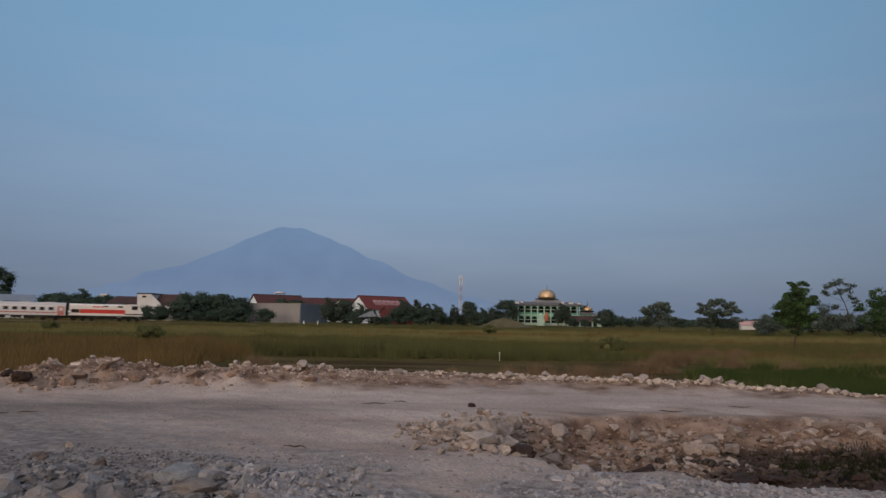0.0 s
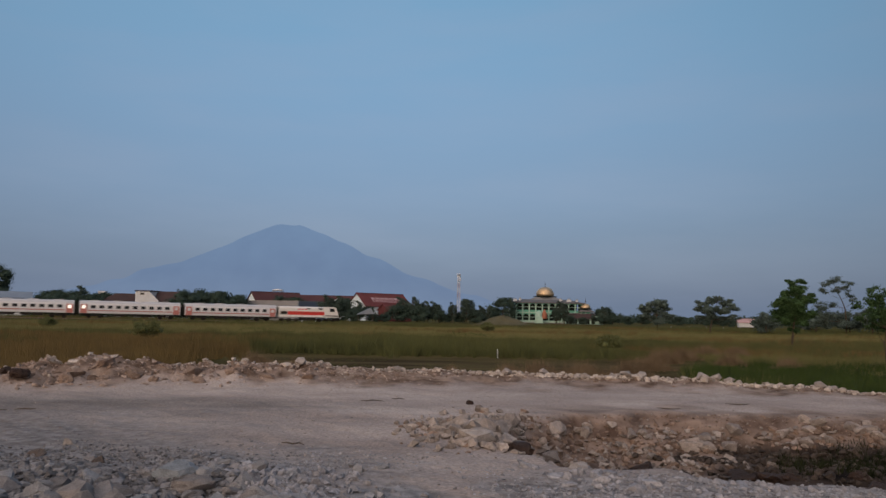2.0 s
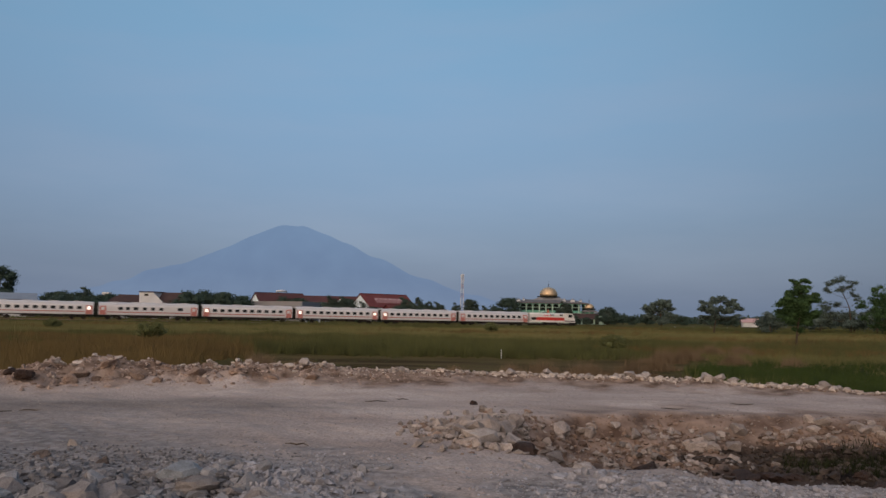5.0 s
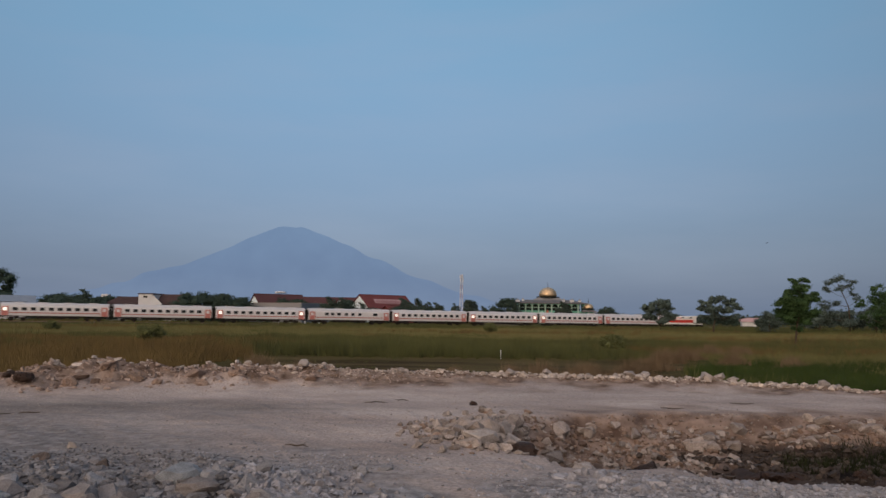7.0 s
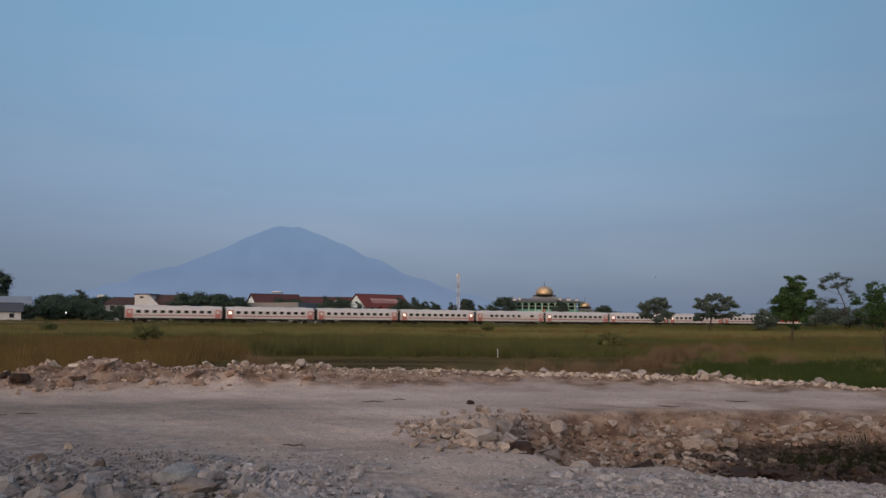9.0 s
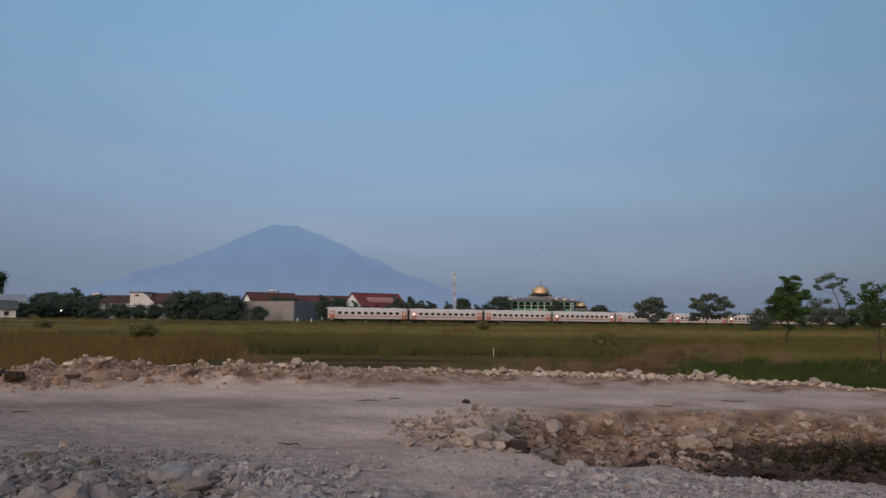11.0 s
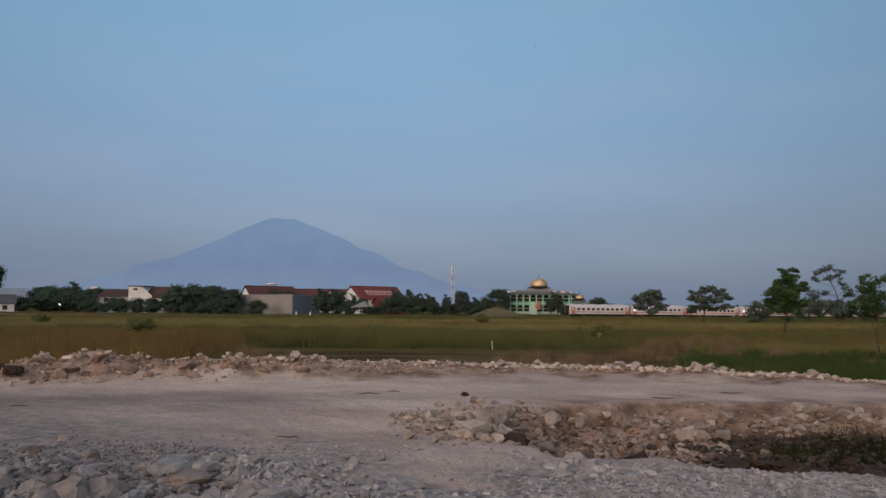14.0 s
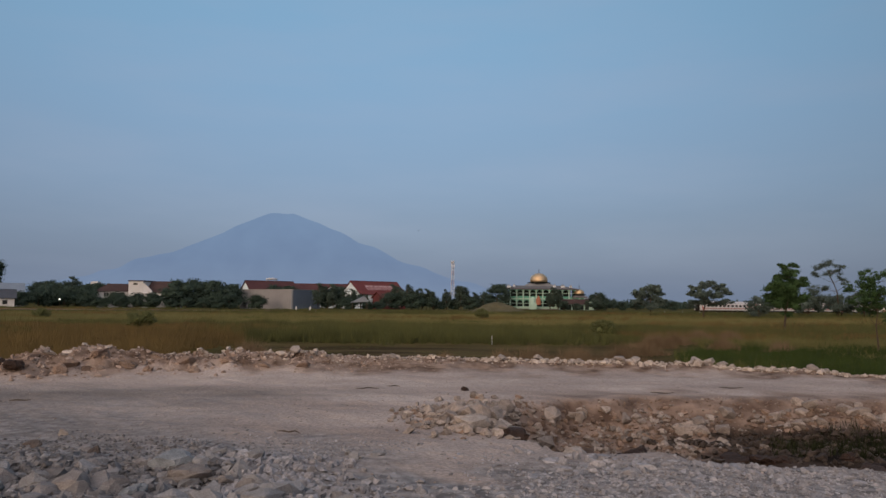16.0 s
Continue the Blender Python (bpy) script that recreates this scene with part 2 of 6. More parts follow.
def box(bm, x0, x1, y0, y1, z0, z1, bevel=0.0, m=None):
    r = bmesh.ops.create_cube(bm, size=1)
    t = Matrix.Translation(((x0 + x1) / 2, (y0 + y1) / 2, (z0 + z1) / 2)) @ Matrix.Diagonal((x1 - x0, y1 - y0, z1 - z0, 1))
    bmesh.ops.transform(bm, matrix=(m or Matrix()) @ t, verts=r["verts"])
    if bevel:
        es = list({e for v in r["verts"] for e in v.link_edges})
        bmesh.ops.bevel(bm, geom=es, offset=bevel, segments=2, affect="EDGES")
    return bm


def boxes(*args, bevel=0.0):
    bm = bmesh.new()
    for a in args:
        box(bm, *a, bevel=bevel)
    return bm


def prism(profile, x0, x1, axis="x"):
    """Extrudes a closed outline of (a, z) from x0 to x1 along x (a is y) or along y (a is x)."""
    bm = bmesh.new()
    put = (lambda a, z, t: (t, a, z)) if axis == "x" else (lambda a, z, t: (a, t, z))
    lo = [bm.verts.new(put(a, z, x0)) for a, z in profile]
    hi = [bm.verts.new(put(a, z, x1)) for a, z in profile]
    n = len(profile)
    bm.faces.new(lo)
    bm.faces.new(hi)
    for i in range(n):
        bm.faces.new((lo[i], lo[(i + 1) % n], hi[(i + 1) % n], hi[i]))
    bmesh.ops.recalc_face_normals(bm, faces=bm.faces)
    return bm


def tube(bm, pts, radii, sides=7):
    rings = []
    for i, p in enumerate(pts):
        d = (Vector(pts[min(i + 1, len(pts) - 1)]) - Vector(pts[max(i - 1, 0)])).normalized()
        q = d.to_track_quat("Z", "Y")
        rings.append([bm.verts.new(Vector(p) + q @ Vector((math.cos(a) * radii[i], math.sin(a) * radii[i], 0)))
                      for a in (2 * math.pi * k / sides for k in range(sides))])
    for a, b in zip(rings, rings[1:]):
        for k in range(sides):
            bm.faces.new((a[k], a[(k + 1) % sides], b[(k + 1) % sides], b[k]))
    bm.faces.new(rings[-1])
    bm.faces.new(rings[0][::-1])
    return bm


def lathe(profile, sides=28):
    bm = bmesh.new()
    rings = [[bm.verts.new((r * math.cos(2 * math.pi * k / sides), r * math.sin(2 * math.pi * k / sides), z)) for k in range(sides)] for r, z in profile]
    for a, b in zip(rings, rings[1:]):
        for k in range(sides):
            bm.faces.new((a[k], a[(k + 1) % sides], b[(k + 1) % sides], b[k]))
    bm.faces.new(rings[0][::-1])
    bm.faces.new(rings[-1])
    return bm


def raw(name, verts, faces, material, parent=None, smooth=False):
    """One mesh object from arrays: verts n x 3, faces n x 3 or n x 4."""
    me = bpy.data.meshes.new(name)
    verts, faces = np.asarray(verts, np.float32), np.asarray(faces, np.int32)
    k = faces.shape[1]
    me.vertices.add(len(verts))
    me.vertices.foreach_set("co", verts.ravel())
    me.loops.add(faces.size)
    me.loops.foreach_set("vertex_index", faces.ravel())
    me.polygons.add(len(faces))
    me.polygons.foreach_set("loop_start", np.arange(0, faces.size, k, dtype=np.int32))
    me.polygons.foreach_set("use_smooth", np.full(len(faces), smooth))
    me.update(calc_edges=True)
    me.materials.append(material)
    ob = new(name, me)
    if parent:
        ob.parent = parent
    return ob


def thing(name, label, category, at=None, group="", kind=""):
    ob = new(name)
    ob.empty_display_size = 0.1
    if at is not None:
        ob.matrix_basis = at
    return tagged(ob, label, category, group, kind)


def wave(x, y, f, seed=0):
    """Smooth pseudo-noise, about -1 to 1, over arrays."""
    r = np.random.default_rng(seed)
    s = 0
    for k in range(6):
        a, p, g = r.uniform(0, 2 * np.pi), r.uniform(0, 2 * np.pi), f * r.uniform(0.6, 1.7)
        s = s + np.sin((x * np.cos(a) + y * np.sin(a)) * g * 2 * np.pi + p)
    return s / 3


def smooth(a, b, v):
    t = np.clip((v - a) / (b - a), 0, 1)
    return t * t * (3 - 2 * t)


# ---- the land ----
def road_edge(x):
    """Far edge of the made road."""
    return 17.9 - 0.023 * (x - 2.5) ** 2 * (np.abs(x) < 40) - 0.023 * 1500 * (np.abs(x) >= 40)


def pit_mask(x, y):
    """0 outside to 1 in the bottom of the dug pit beside the road."""
    near = np.interp(x, (0.6, 0.9, 1.6, 3.0, 4.3, 9.0), (9.6, 9.0, 8.35, 7.9, 7.5, 6.4)) + 0.12 * wave(x, y, 0.8, 5)
    far = np.interp(x, (0.3, 1.2, 2.2, 5.2, 7.7, 12.0), (10.6, 12.4, 13.3, 13.6, 13.4, 13.0)) + 0.2 * wave(x, y, 0.5, 6)
    side = smooth(0.5, 1.6, x + 0.25 * wave(x, y, 0.6, 8))
    return smooth(0, 0.55, y - near) * smooth(0, 1.45, far - y) * side


def berm_height(x):
    return np.interp(x, (-12, -8.9, -8.2, -4, -2.3, 0.5, 2.6, 3.4, 4.5, 5.3, 6.3, 7.3, 8.8, 9.6), (0.27, 0.30, 0.56, 0.54, 0.39, 0.27, 0.25, 0.20, 0.25, 0.16, 0.24, 0.10, 0.09, 0.0))


def chunks(x, y, size, seed):
    """Broken facets: each cell of a jittered grid has its own height and tilt, about -1 to 1."""
    u, v = x / size, y / size
    iu, iv = np.floor(u), np.floor(v)
    best, out = np.full(np.shape(u), 9.0), np.zeros(np.shape(u))

    def rnd(a, b, k):
        s = np.sin(a * 127.1 + b * 311.7 + (seed + k) * 74.7) * 43758.5453
        return s - np.floor(s)

    for du in (-1, 0, 1):
        for dv in (-1, 0, 1):
            a, b = iu + du, iv + dv
            p, q = u - a - rnd(a, b, 1), v - b - rnd(a, b, 2)
            d = p * p + q * q
            h = rnd(a, b, 3) * 1.6 - 0.8 + (rnd(a, b, 4) - 0.5) * 1.6 * p + (rnd(a, b, 5) - 0.5) * 1.6 * q
            near = d < best
            best, out = np.where(near, d, best), np.where(near, h, out)
    return out


def land(x, y):
    x, y = np.asarray(x, float), np.asarray(y, float)
    e = np.where(np.abs(x) < 30, road_edge(np.clip(x, -30, 30)), road_edge(30.0))
    made = 1 - smooth(1.0, 4.4, y - e)
    near = np.exp(-(np.hypot(x, y) / 40) ** 2)
    z = ROAD * made + 0.05 * wave(x, y, 0.03, 3) * (1 - made) + 0.10 * wave(x, y, 0.008, 4) * (1 - made)
    z = z + made * near * (0.015 * wave(x, y, 0.35, 1) + 0.008 * wave(x, y, 1.3, 2))
    # wheel ruts along the road
    for off in (-2.3, -3.9, -5.6):
        z = z - made * near * 0.014 * np.exp(-((y - e - off) / 0.28) ** 2)
    # spoil heap along the far edge
    q = y - e - 0.75
    b = np.where(q > 0, np.exp(-np.abs(q / 0.6) ** 2.6), np.exp(-np.abs(q / 0.95) ** 1.7))
    z = z + near * berm_height(x) * b * (1 + 0.09 * wave(x, y, 0.42, 9) + 0.08 * wave(x, y, 1.3, 10) + 0.03 * wave(x, y, 3.0, 13))
    # broken chunks of the heap, coarse in the west
    west = smooth(-2.0, -4.2, x)
    z = z + near * smooth(0.08, 0.5, b) * (np.abs(x) < 12) * ((0.015 + 0.075 * west) * chunks(x, y, 0.62, 1) + (0.022 + 0.034 * west) * chunks(x, y, 0.27, 2) + (0.014 + 0.01 * west) * chunks(x, y, 0.13, 3))
    # loose heap of gravel close by
    heap = smooth(9.6, 6.8, y) * smooth(-0.3, -2.2, x) * near
    z = z + 0.07 * heap * (1 + wave(x, y, 0.5, 11))
    z = z - 0.56 * pit_mask(x, y) * (1 + 0.12 * wave(x, y, 0.7, 12))
    # shallow pool in the field
    z = z - 0.20 * pool_mask(x, y) * (1 - made)
    return z


def pool_mask(x, y):
    """1 in the dark shallow pool and bare peat behind the road bank, 0 in the grass."""
    w = 1.6 * wave(x, y, 0.06, 20) + 0.7 * wave(x, y, 0.22, 21)
    east = 9.6 + (y - 35.7) * 0.42
    return smooth(-15.5, -11.5, x + w) * smooth(2.2, -1.2, x - east + w) * smooth(57.5, 54.0, y + w) * smooth(20, 23, y)


def axis(lo, hi, step, far, growth=1.13):
    mid = list(np.arange(lo, hi + step / 2, step))
    s, v = step, mid[-1]
    while v < far:
        s = min(s * growth, 260)
        v += s
        mid.append(v)
    s, v, low = step, mid[0], []
    while v > -far:
        s = min(s * growth, 260)
        v -= s
        low.append(v)
    return np.array(low[::-1] + mid)


def ground_material():
    m = bpy.data.materials.new("ground")
    m.use_nodes = True
    n, l = m.node_tree.nodes, m.node_tree.links
    b = n["Principled BSDF"]
    b.inputs["Roughness"].default_value = 0.95
    b.inputs["Specular IOR Level"].default_value = 0.02
    co = n.new("ShaderNodeTexCoord").outputs["Object"]

    def noise_ramp(scale, detail, p0, c0, p1, c1, rot=None):
        t = n.new("ShaderNodeTexNoise")
        t.inputs["Scale"].default_value, t.inputs["Detail"].default_value = scale, detail
        if rot:
            mp = n.new("ShaderNodeMapping")
            mp.inputs["Scale"].default_value = rot
            l.new(co, mp.inputs[0])
            l.new(mp.outputs[0], t.inputs["Vector"])
        else:
            l.new(co, t.inputs["Vector"])
        r = n.new("ShaderNodeValToRGB")
        r.color_ramp.elements[0].position, r.color_ramp.elements[1].position = p0, p1
        r.color_ramp.elements[0].color, r.color_ramp.elements[1].color = (*c0, 1), (*c1, 1)
        l.new(t.outputs["Fac"], r.inputs[0])
        return r.outputs[0], t.outputs["Fac"]

    def mix(f, a, c, mode="MIX"):
        k = n.new("ShaderNodeMix")
        k.data_type, k.blend_type = "RGBA", mode
        if isinstance(f, float):
            k.inputs["Factor"].default_value = f
        else:
            l.new(f, k.inputs["Factor"])
        l.new(a, k.inputs["A"])
        l.new(c, k.inputs["B"])
        return k.outputs["Result"]

    def attr(name):
        a = n.new("ShaderNodeAttribute")
        a.attribute_name = name
        return a.outputs["Fac"]

    dust, f1 = noise_ramp(0.55, 6, 0.35, (0.378, 0.318, 0.287), 0.68, (0.535, 0.462, 0.420), (0.7, 1.4, 1))
    grit, f2 = noise_ramp(26, 4, 0.40, (0.62, 0.60, 0.60), 0.62, (1.08, 1.08, 1.08))
    blotch, f8 = noise_ramp(0.16, 5, 0.34, (0.78, 0.78, 0.79), 0.62, (1.12, 1.11, 1.10), (0.8, 1.5, 1))
    road = mix(0.6, mix(1.0, dust, blotch, "MULTIPLY"), grit, "MULTIPLY")
    spoil, f3 = noise_ramp(2.2, 6, 0.36, (0.095, 0.064, 0.05), 0.66, (0.30, 0.228, 0.19))
    heap, f9 = noise_ramp(2.6, 9, 0.34, (0.104, 0.070, 0.052), 0.64, (0.31, 0.235, 0.192))
    mud, f4 = noise_ramp(3.0, 5, 0.35, (0.012, 0.010, 0.009), 0.68, (0.046, 0.036, 0.031))
    field, f5 = noise_ramp(0.09, 7, 0.36, (0.045, 0.05, 0.016), 0.66, (0.115, 0.095, 0.035), (0.5, 1.5, 1))
    peat, f6 = noise_ramp(0.22, 7, 0.38, (0.050, 0.037, 0.019), 0.66, (0.118, 0.092, 0.044), (0.5, 1.7, 1))
    stone, f7 = noise_ramp(7.0, 5, 0.36, (0.135, 0.127, 0.127), 0.66, (0.325, 0.31, 0.31))
    c = mix(attr("made"), field, road)
    # greyer western soil, with the lens's corner darkening put into its colour
    dimmed_soil, f10 = noise_ramp(0.8, 6, 0.36, (0.174, 0.154, 0.143), 0.66, (0.280, 0.250, 0.234), (0.6, 1.6, 1))
    c = mix(attr("soil_vignette"), c, mix(0.6, dimmed_soil, grit, "MULTIPLY"))
    c = mix(attr("stony"), c, stone)
    c = mix(attr("spoil"), c, spoil)
    c = mix(attr("heap"), c, heap)
    c = mix(attr("mud"), c, mud)
    c = mix(attr("peat"), c, peat)
    l.new(c, b.inputs["Base Color"])
    bp = n.new("ShaderNodeBump")
    bp.inputs["Strength"].default_value, bp.inputs["Distance"].default_value = 0.55, 0.03
    l.new(f2, bp.inputs["Height"])
    bp2 = n.new("ShaderNodeBump")
    bp2.inputs["Strength"].default_value, bp2.inputs["Distance"].default_value = 0.7, 0.15
    l.new(f3, bp2.inputs["Height"])
    l.new(bp.outputs[0], bp2.inputs["Normal"])
    l.new(bp2.outputs[0], b.inputs["Normal"])
    return m


def build_ground():
    xs, ys = axis(-11.0, 12.0, 0.068, 4900, 1.09), axis(4.0, 20.0, 0.068, 4900, 1.09)
    gx, gy = np.meshgrid(xs, ys)
    x, y = gx.ravel(), gy.ravel()
    z = land(x, y)
    w, h = len(xs), len(ys)
    i = np.arange(w * h).reshape(h, w)
    faces = np.stack([i[:-1, :-1], i[:-1, 1:], i[1:, 1:], i[1:, :-1]], -1).reshape(-1, 4)
    ob = raw("ground", np.stack([x, y, z], 1), faces, ground_material(), smooth=True)
    e = np.where(np.abs(x) < 30, road_edge(np.clip(x, -30, 30)), road_edge(30.0))
    wob = 0.35 * wave(x, y, 0.5, 30)
    pit = pit_mask(x, y)
    made = 1 - smooth(1.6, 2.6, y - e + wob)
    stony = np.clip(smooth(9.4, 8.2, y + 0.9 * wob) * smooth(0.4, -1.6, x + wob) + smooth(8.6, 7.6, y + 0.6 * wob) * smooth(0.3, 1.2, x + wob) + smooth(7.2, 6.6, y + wob) + 0.6 * smooth(13.5, 9.5, y + 2 * wob) * smooth(-1.5, -5.5, x + 2 * wob), 0, 1) * smooth(0.4, 0.1, pit) * smooth(-3, 3, y)
    # mask of the greyer western soil and the corner darkening painted with it
    soil_vignette = 0.85 * smooth(-0.2, -5.4, x + 1.5 * wave(x, y * 2, 0.12, 33) + 0.5 * wave(x, y * 2, 0.5, 34)) * smooth(15.2, 13.2, y + 0.6 * wob)
    layers = {"made": made, "stony": stony, "soil_vignette": soil_vignette * made,
              "heap": np.clip(smooth(-1.1, 0.25, y - e + 1.3 * wob + 0.25 * wave(x, y, 1.4, 35)), 0, 1) * made, "spoil": np.clip(smooth(0.02, 0.25, pit) * 0.9 + 0.7 * smooth(11.6, 12.6, y + wob) * smooth(14.4, 13.6, y + wob) * smooth(1.2, 2.6, x), 0, 1),
              "mud": smooth(0.45, 0.95, pit + 0.14 * wave(x, y, 0.9, 31)) * np.maximum(smooth(3.0, 5.8, x + 1.5 * wob), 0.8 * smooth(0.9, 1.6, x) * smooth(0.6, 0.9, pit) * smooth(11.6, 10.4, y + wob)),
              "peat": np.clip(pool_mask(x, y) + 0, 0, 1) * (1 - made)}
    for name, v in layers.items():
        a = ob.data.attributes.new(name, "FLOAT", "POINT")
        a.data.foreach_set("value", v.astype(np.float32))
    return tagged(ob, "crushed limestone road above a flat grassy field", "ground", kind="structure")


def water_material():
    m = mat("dark_still_water", (0.02, 0.02, 0.016), (0.012, 0.013, 0.011), 0.4, 0.3)
    return m


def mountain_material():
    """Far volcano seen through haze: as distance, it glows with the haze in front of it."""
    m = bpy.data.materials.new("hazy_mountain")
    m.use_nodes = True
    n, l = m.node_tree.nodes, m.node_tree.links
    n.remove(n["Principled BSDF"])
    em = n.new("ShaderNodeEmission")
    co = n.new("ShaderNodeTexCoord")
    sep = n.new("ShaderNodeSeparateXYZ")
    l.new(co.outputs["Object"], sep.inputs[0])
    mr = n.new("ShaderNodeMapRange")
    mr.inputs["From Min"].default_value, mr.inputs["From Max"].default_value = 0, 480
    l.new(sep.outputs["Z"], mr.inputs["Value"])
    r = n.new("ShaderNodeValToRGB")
    # haze painted by height: the foot fades towards the sky's horizon colour
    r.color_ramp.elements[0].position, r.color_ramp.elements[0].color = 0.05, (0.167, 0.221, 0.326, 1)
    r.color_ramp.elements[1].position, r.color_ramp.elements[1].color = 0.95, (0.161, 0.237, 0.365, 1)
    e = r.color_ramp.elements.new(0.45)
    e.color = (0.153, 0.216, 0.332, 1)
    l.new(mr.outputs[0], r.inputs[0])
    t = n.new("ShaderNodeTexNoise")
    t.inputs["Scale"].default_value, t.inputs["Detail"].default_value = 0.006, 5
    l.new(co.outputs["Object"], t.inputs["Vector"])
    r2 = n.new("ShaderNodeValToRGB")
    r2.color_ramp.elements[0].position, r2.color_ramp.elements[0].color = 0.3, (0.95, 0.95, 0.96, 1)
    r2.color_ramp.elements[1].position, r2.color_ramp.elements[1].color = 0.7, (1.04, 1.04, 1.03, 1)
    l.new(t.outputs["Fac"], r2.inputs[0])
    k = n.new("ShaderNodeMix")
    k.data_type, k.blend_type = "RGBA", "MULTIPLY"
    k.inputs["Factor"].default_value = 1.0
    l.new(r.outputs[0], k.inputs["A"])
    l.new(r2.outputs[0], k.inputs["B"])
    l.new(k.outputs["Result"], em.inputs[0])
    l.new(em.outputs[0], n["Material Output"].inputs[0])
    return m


def build_mountain():
    u, v = np.meshgrid(np.linspace(-1500, 1700, 260), np.linspace(-300, 300, 40))
    x, y = u.ravel(), v.ravel()
    side = np.where(x < 0, 842, 826)
    p = np.where(x < 0, 1.25, 1.55)
    r = np.abs(x)
    z = 508 * np.exp(-(r / side) ** p)
    z = np.minimum(z, 495 - 0.02 * np.abs(x) + 3 * wave(x, y, 0.012, 40))
    z = z + 26 * np.exp(-((x + 765) / 90) ** 2) + 7 * wave(x, y, 0.006, 41) * smooth(0, 300, r)
    ridge = np.abs(wave(x, y * 0.3, 0.004, 42))
    z = z * (1 - (np.abs(y) / 300) ** 1.3) - 12 * ridge * np.abs(y) / 300 - 4
    i = np.arange(x.size).reshape(u.shape)
    faces = np.stack([i[:-1, :-1], i[:-1, 1:], i[1:, 1:], i[1:, :-1]], -1).reshape(-1, 4)
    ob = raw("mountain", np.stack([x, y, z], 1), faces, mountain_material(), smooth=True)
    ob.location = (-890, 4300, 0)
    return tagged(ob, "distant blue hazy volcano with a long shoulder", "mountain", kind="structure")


build_ground()
puddle = raw("water", [(4.6, 8, ROAD - 0.60), (12, 6.5, ROAD - 0.60), (12, 12.2, ROAD - 0.60), (4.6, 11.6, ROAD - 0.60)], [(0, 1, 2, 3)], water_material())
tagged(puddle, "dark muddy water in the dug pit", "water", kind="structure")
build_mountain()

# ---- the railway ----
TRACK0 = Vector((-7.9, 190.9, 0.0))
HEADING = math.degrees(math.atan2(0.411, 0.911))
ALONG = Vector((math.cos(radians(HEADING)), math.sin(radians(HEADING)), 0))
RAIL_TOP = 0.48


GRADE = -0.0034     # the line falls gently eastwards


def on_track(s, z=RAIL_TOP):
    p = TRACK0 + ALONG * s
    return Matrix.Translation((p.x, p.y, z + GRADE * s)) @ pose(0, 0, 0, 0, 0, HEADING) @ pose(0, 0, 0, 0, -math.degrees(math.atan(GRADE)), 0)


def build_track():
    bed = prism([(-3.4, -1.4), (3.4, -1.4), (1.5, 0.26), (-1.5, 0.26)], -420, 620)
    t = part("railway_bed", bed, BALLAST, at=on_track(0, 0))
    tagged(t, "dark ballast bed of a single railway track", "railway", kind="structure")
    for s in (-0.535, 0.535):
        part("rail", boxes((-420, 620, s - 0.035, s + 0.035, 0.32, 0.48)), STEEL, t)
    sl = bpy.data.meshes.new("sleeper")
    bm = boxes((-0.11, 0.11, -1.0, 1.0, 0.24, 0.325), bevel=0.01)
    bm.to_mesh(sl)
    bm.free()
    sl.materials.append(CONCRETE)
    for k in range(290):
        shared("sleeper", sl, t, pose(-110 + k * 0.75, 0, 0))


def wheel_bm(r=0.39):
    bm = lathe([(0.05, -0.09), (r * 0.5, -0.07), (r * 0.9, -0.05), (r, -0.05), (r, 0.05), (r + 0.03, 0.06), (r + 0.03, 0.09), (0.05, 0.09)], 20)
    bmesh.ops.rotate(bm, verts=bm.verts, cent=(0, 0, 0), matrix=Matrix.Rotation(radians(90), 3, "X"))
    return bm


def bogie(parent, x, axles=(-1.1, 1.1)):
    a = axles[0] - 0.55, axles[-1] + 0.55
    bm = boxes((a[0], a[1], -1.02, -0.9, 0.42, 0.62), (a[0], a[1], 0.9, 1.02, 0.42, 0.62), (-0.25, 0.25, -1.0, 1.0, 0.45, 0.85),
               *[(q - 0.16, q + 0.16, s - 0.08, s + 0.08, 0.26, 0.55) for q in axles for s in (-0.98, 0.98)], bevel=0.02)
    b = part("bogie", bm, UNDERFRAME, parent, at=pose(x, 0, 0))
    for q in axles:
        for s in (-0.6, 0.6):
            part("wheel", wheel_bm(), UNDERFRAME, b, at=pose(q, s, 0.39, 0, 0, 180 if s > 0 else 0))
    return b


SIDE = [(-1.36, 1.02), (-1.42, 1.3), (-1.42, 2.75), (-1.34, 3.05), (1.34, 3.05), (1.42, 2.75), (1.42, 1.3), (1.36, 1.02)]
ROOF = [(-1.345, 3.05), (-1.15, 3.38), (-0.75, 3.58), (0, 3.66), (0.75, 3.58), (1.15, 3.38), (1.345, 3.05)]


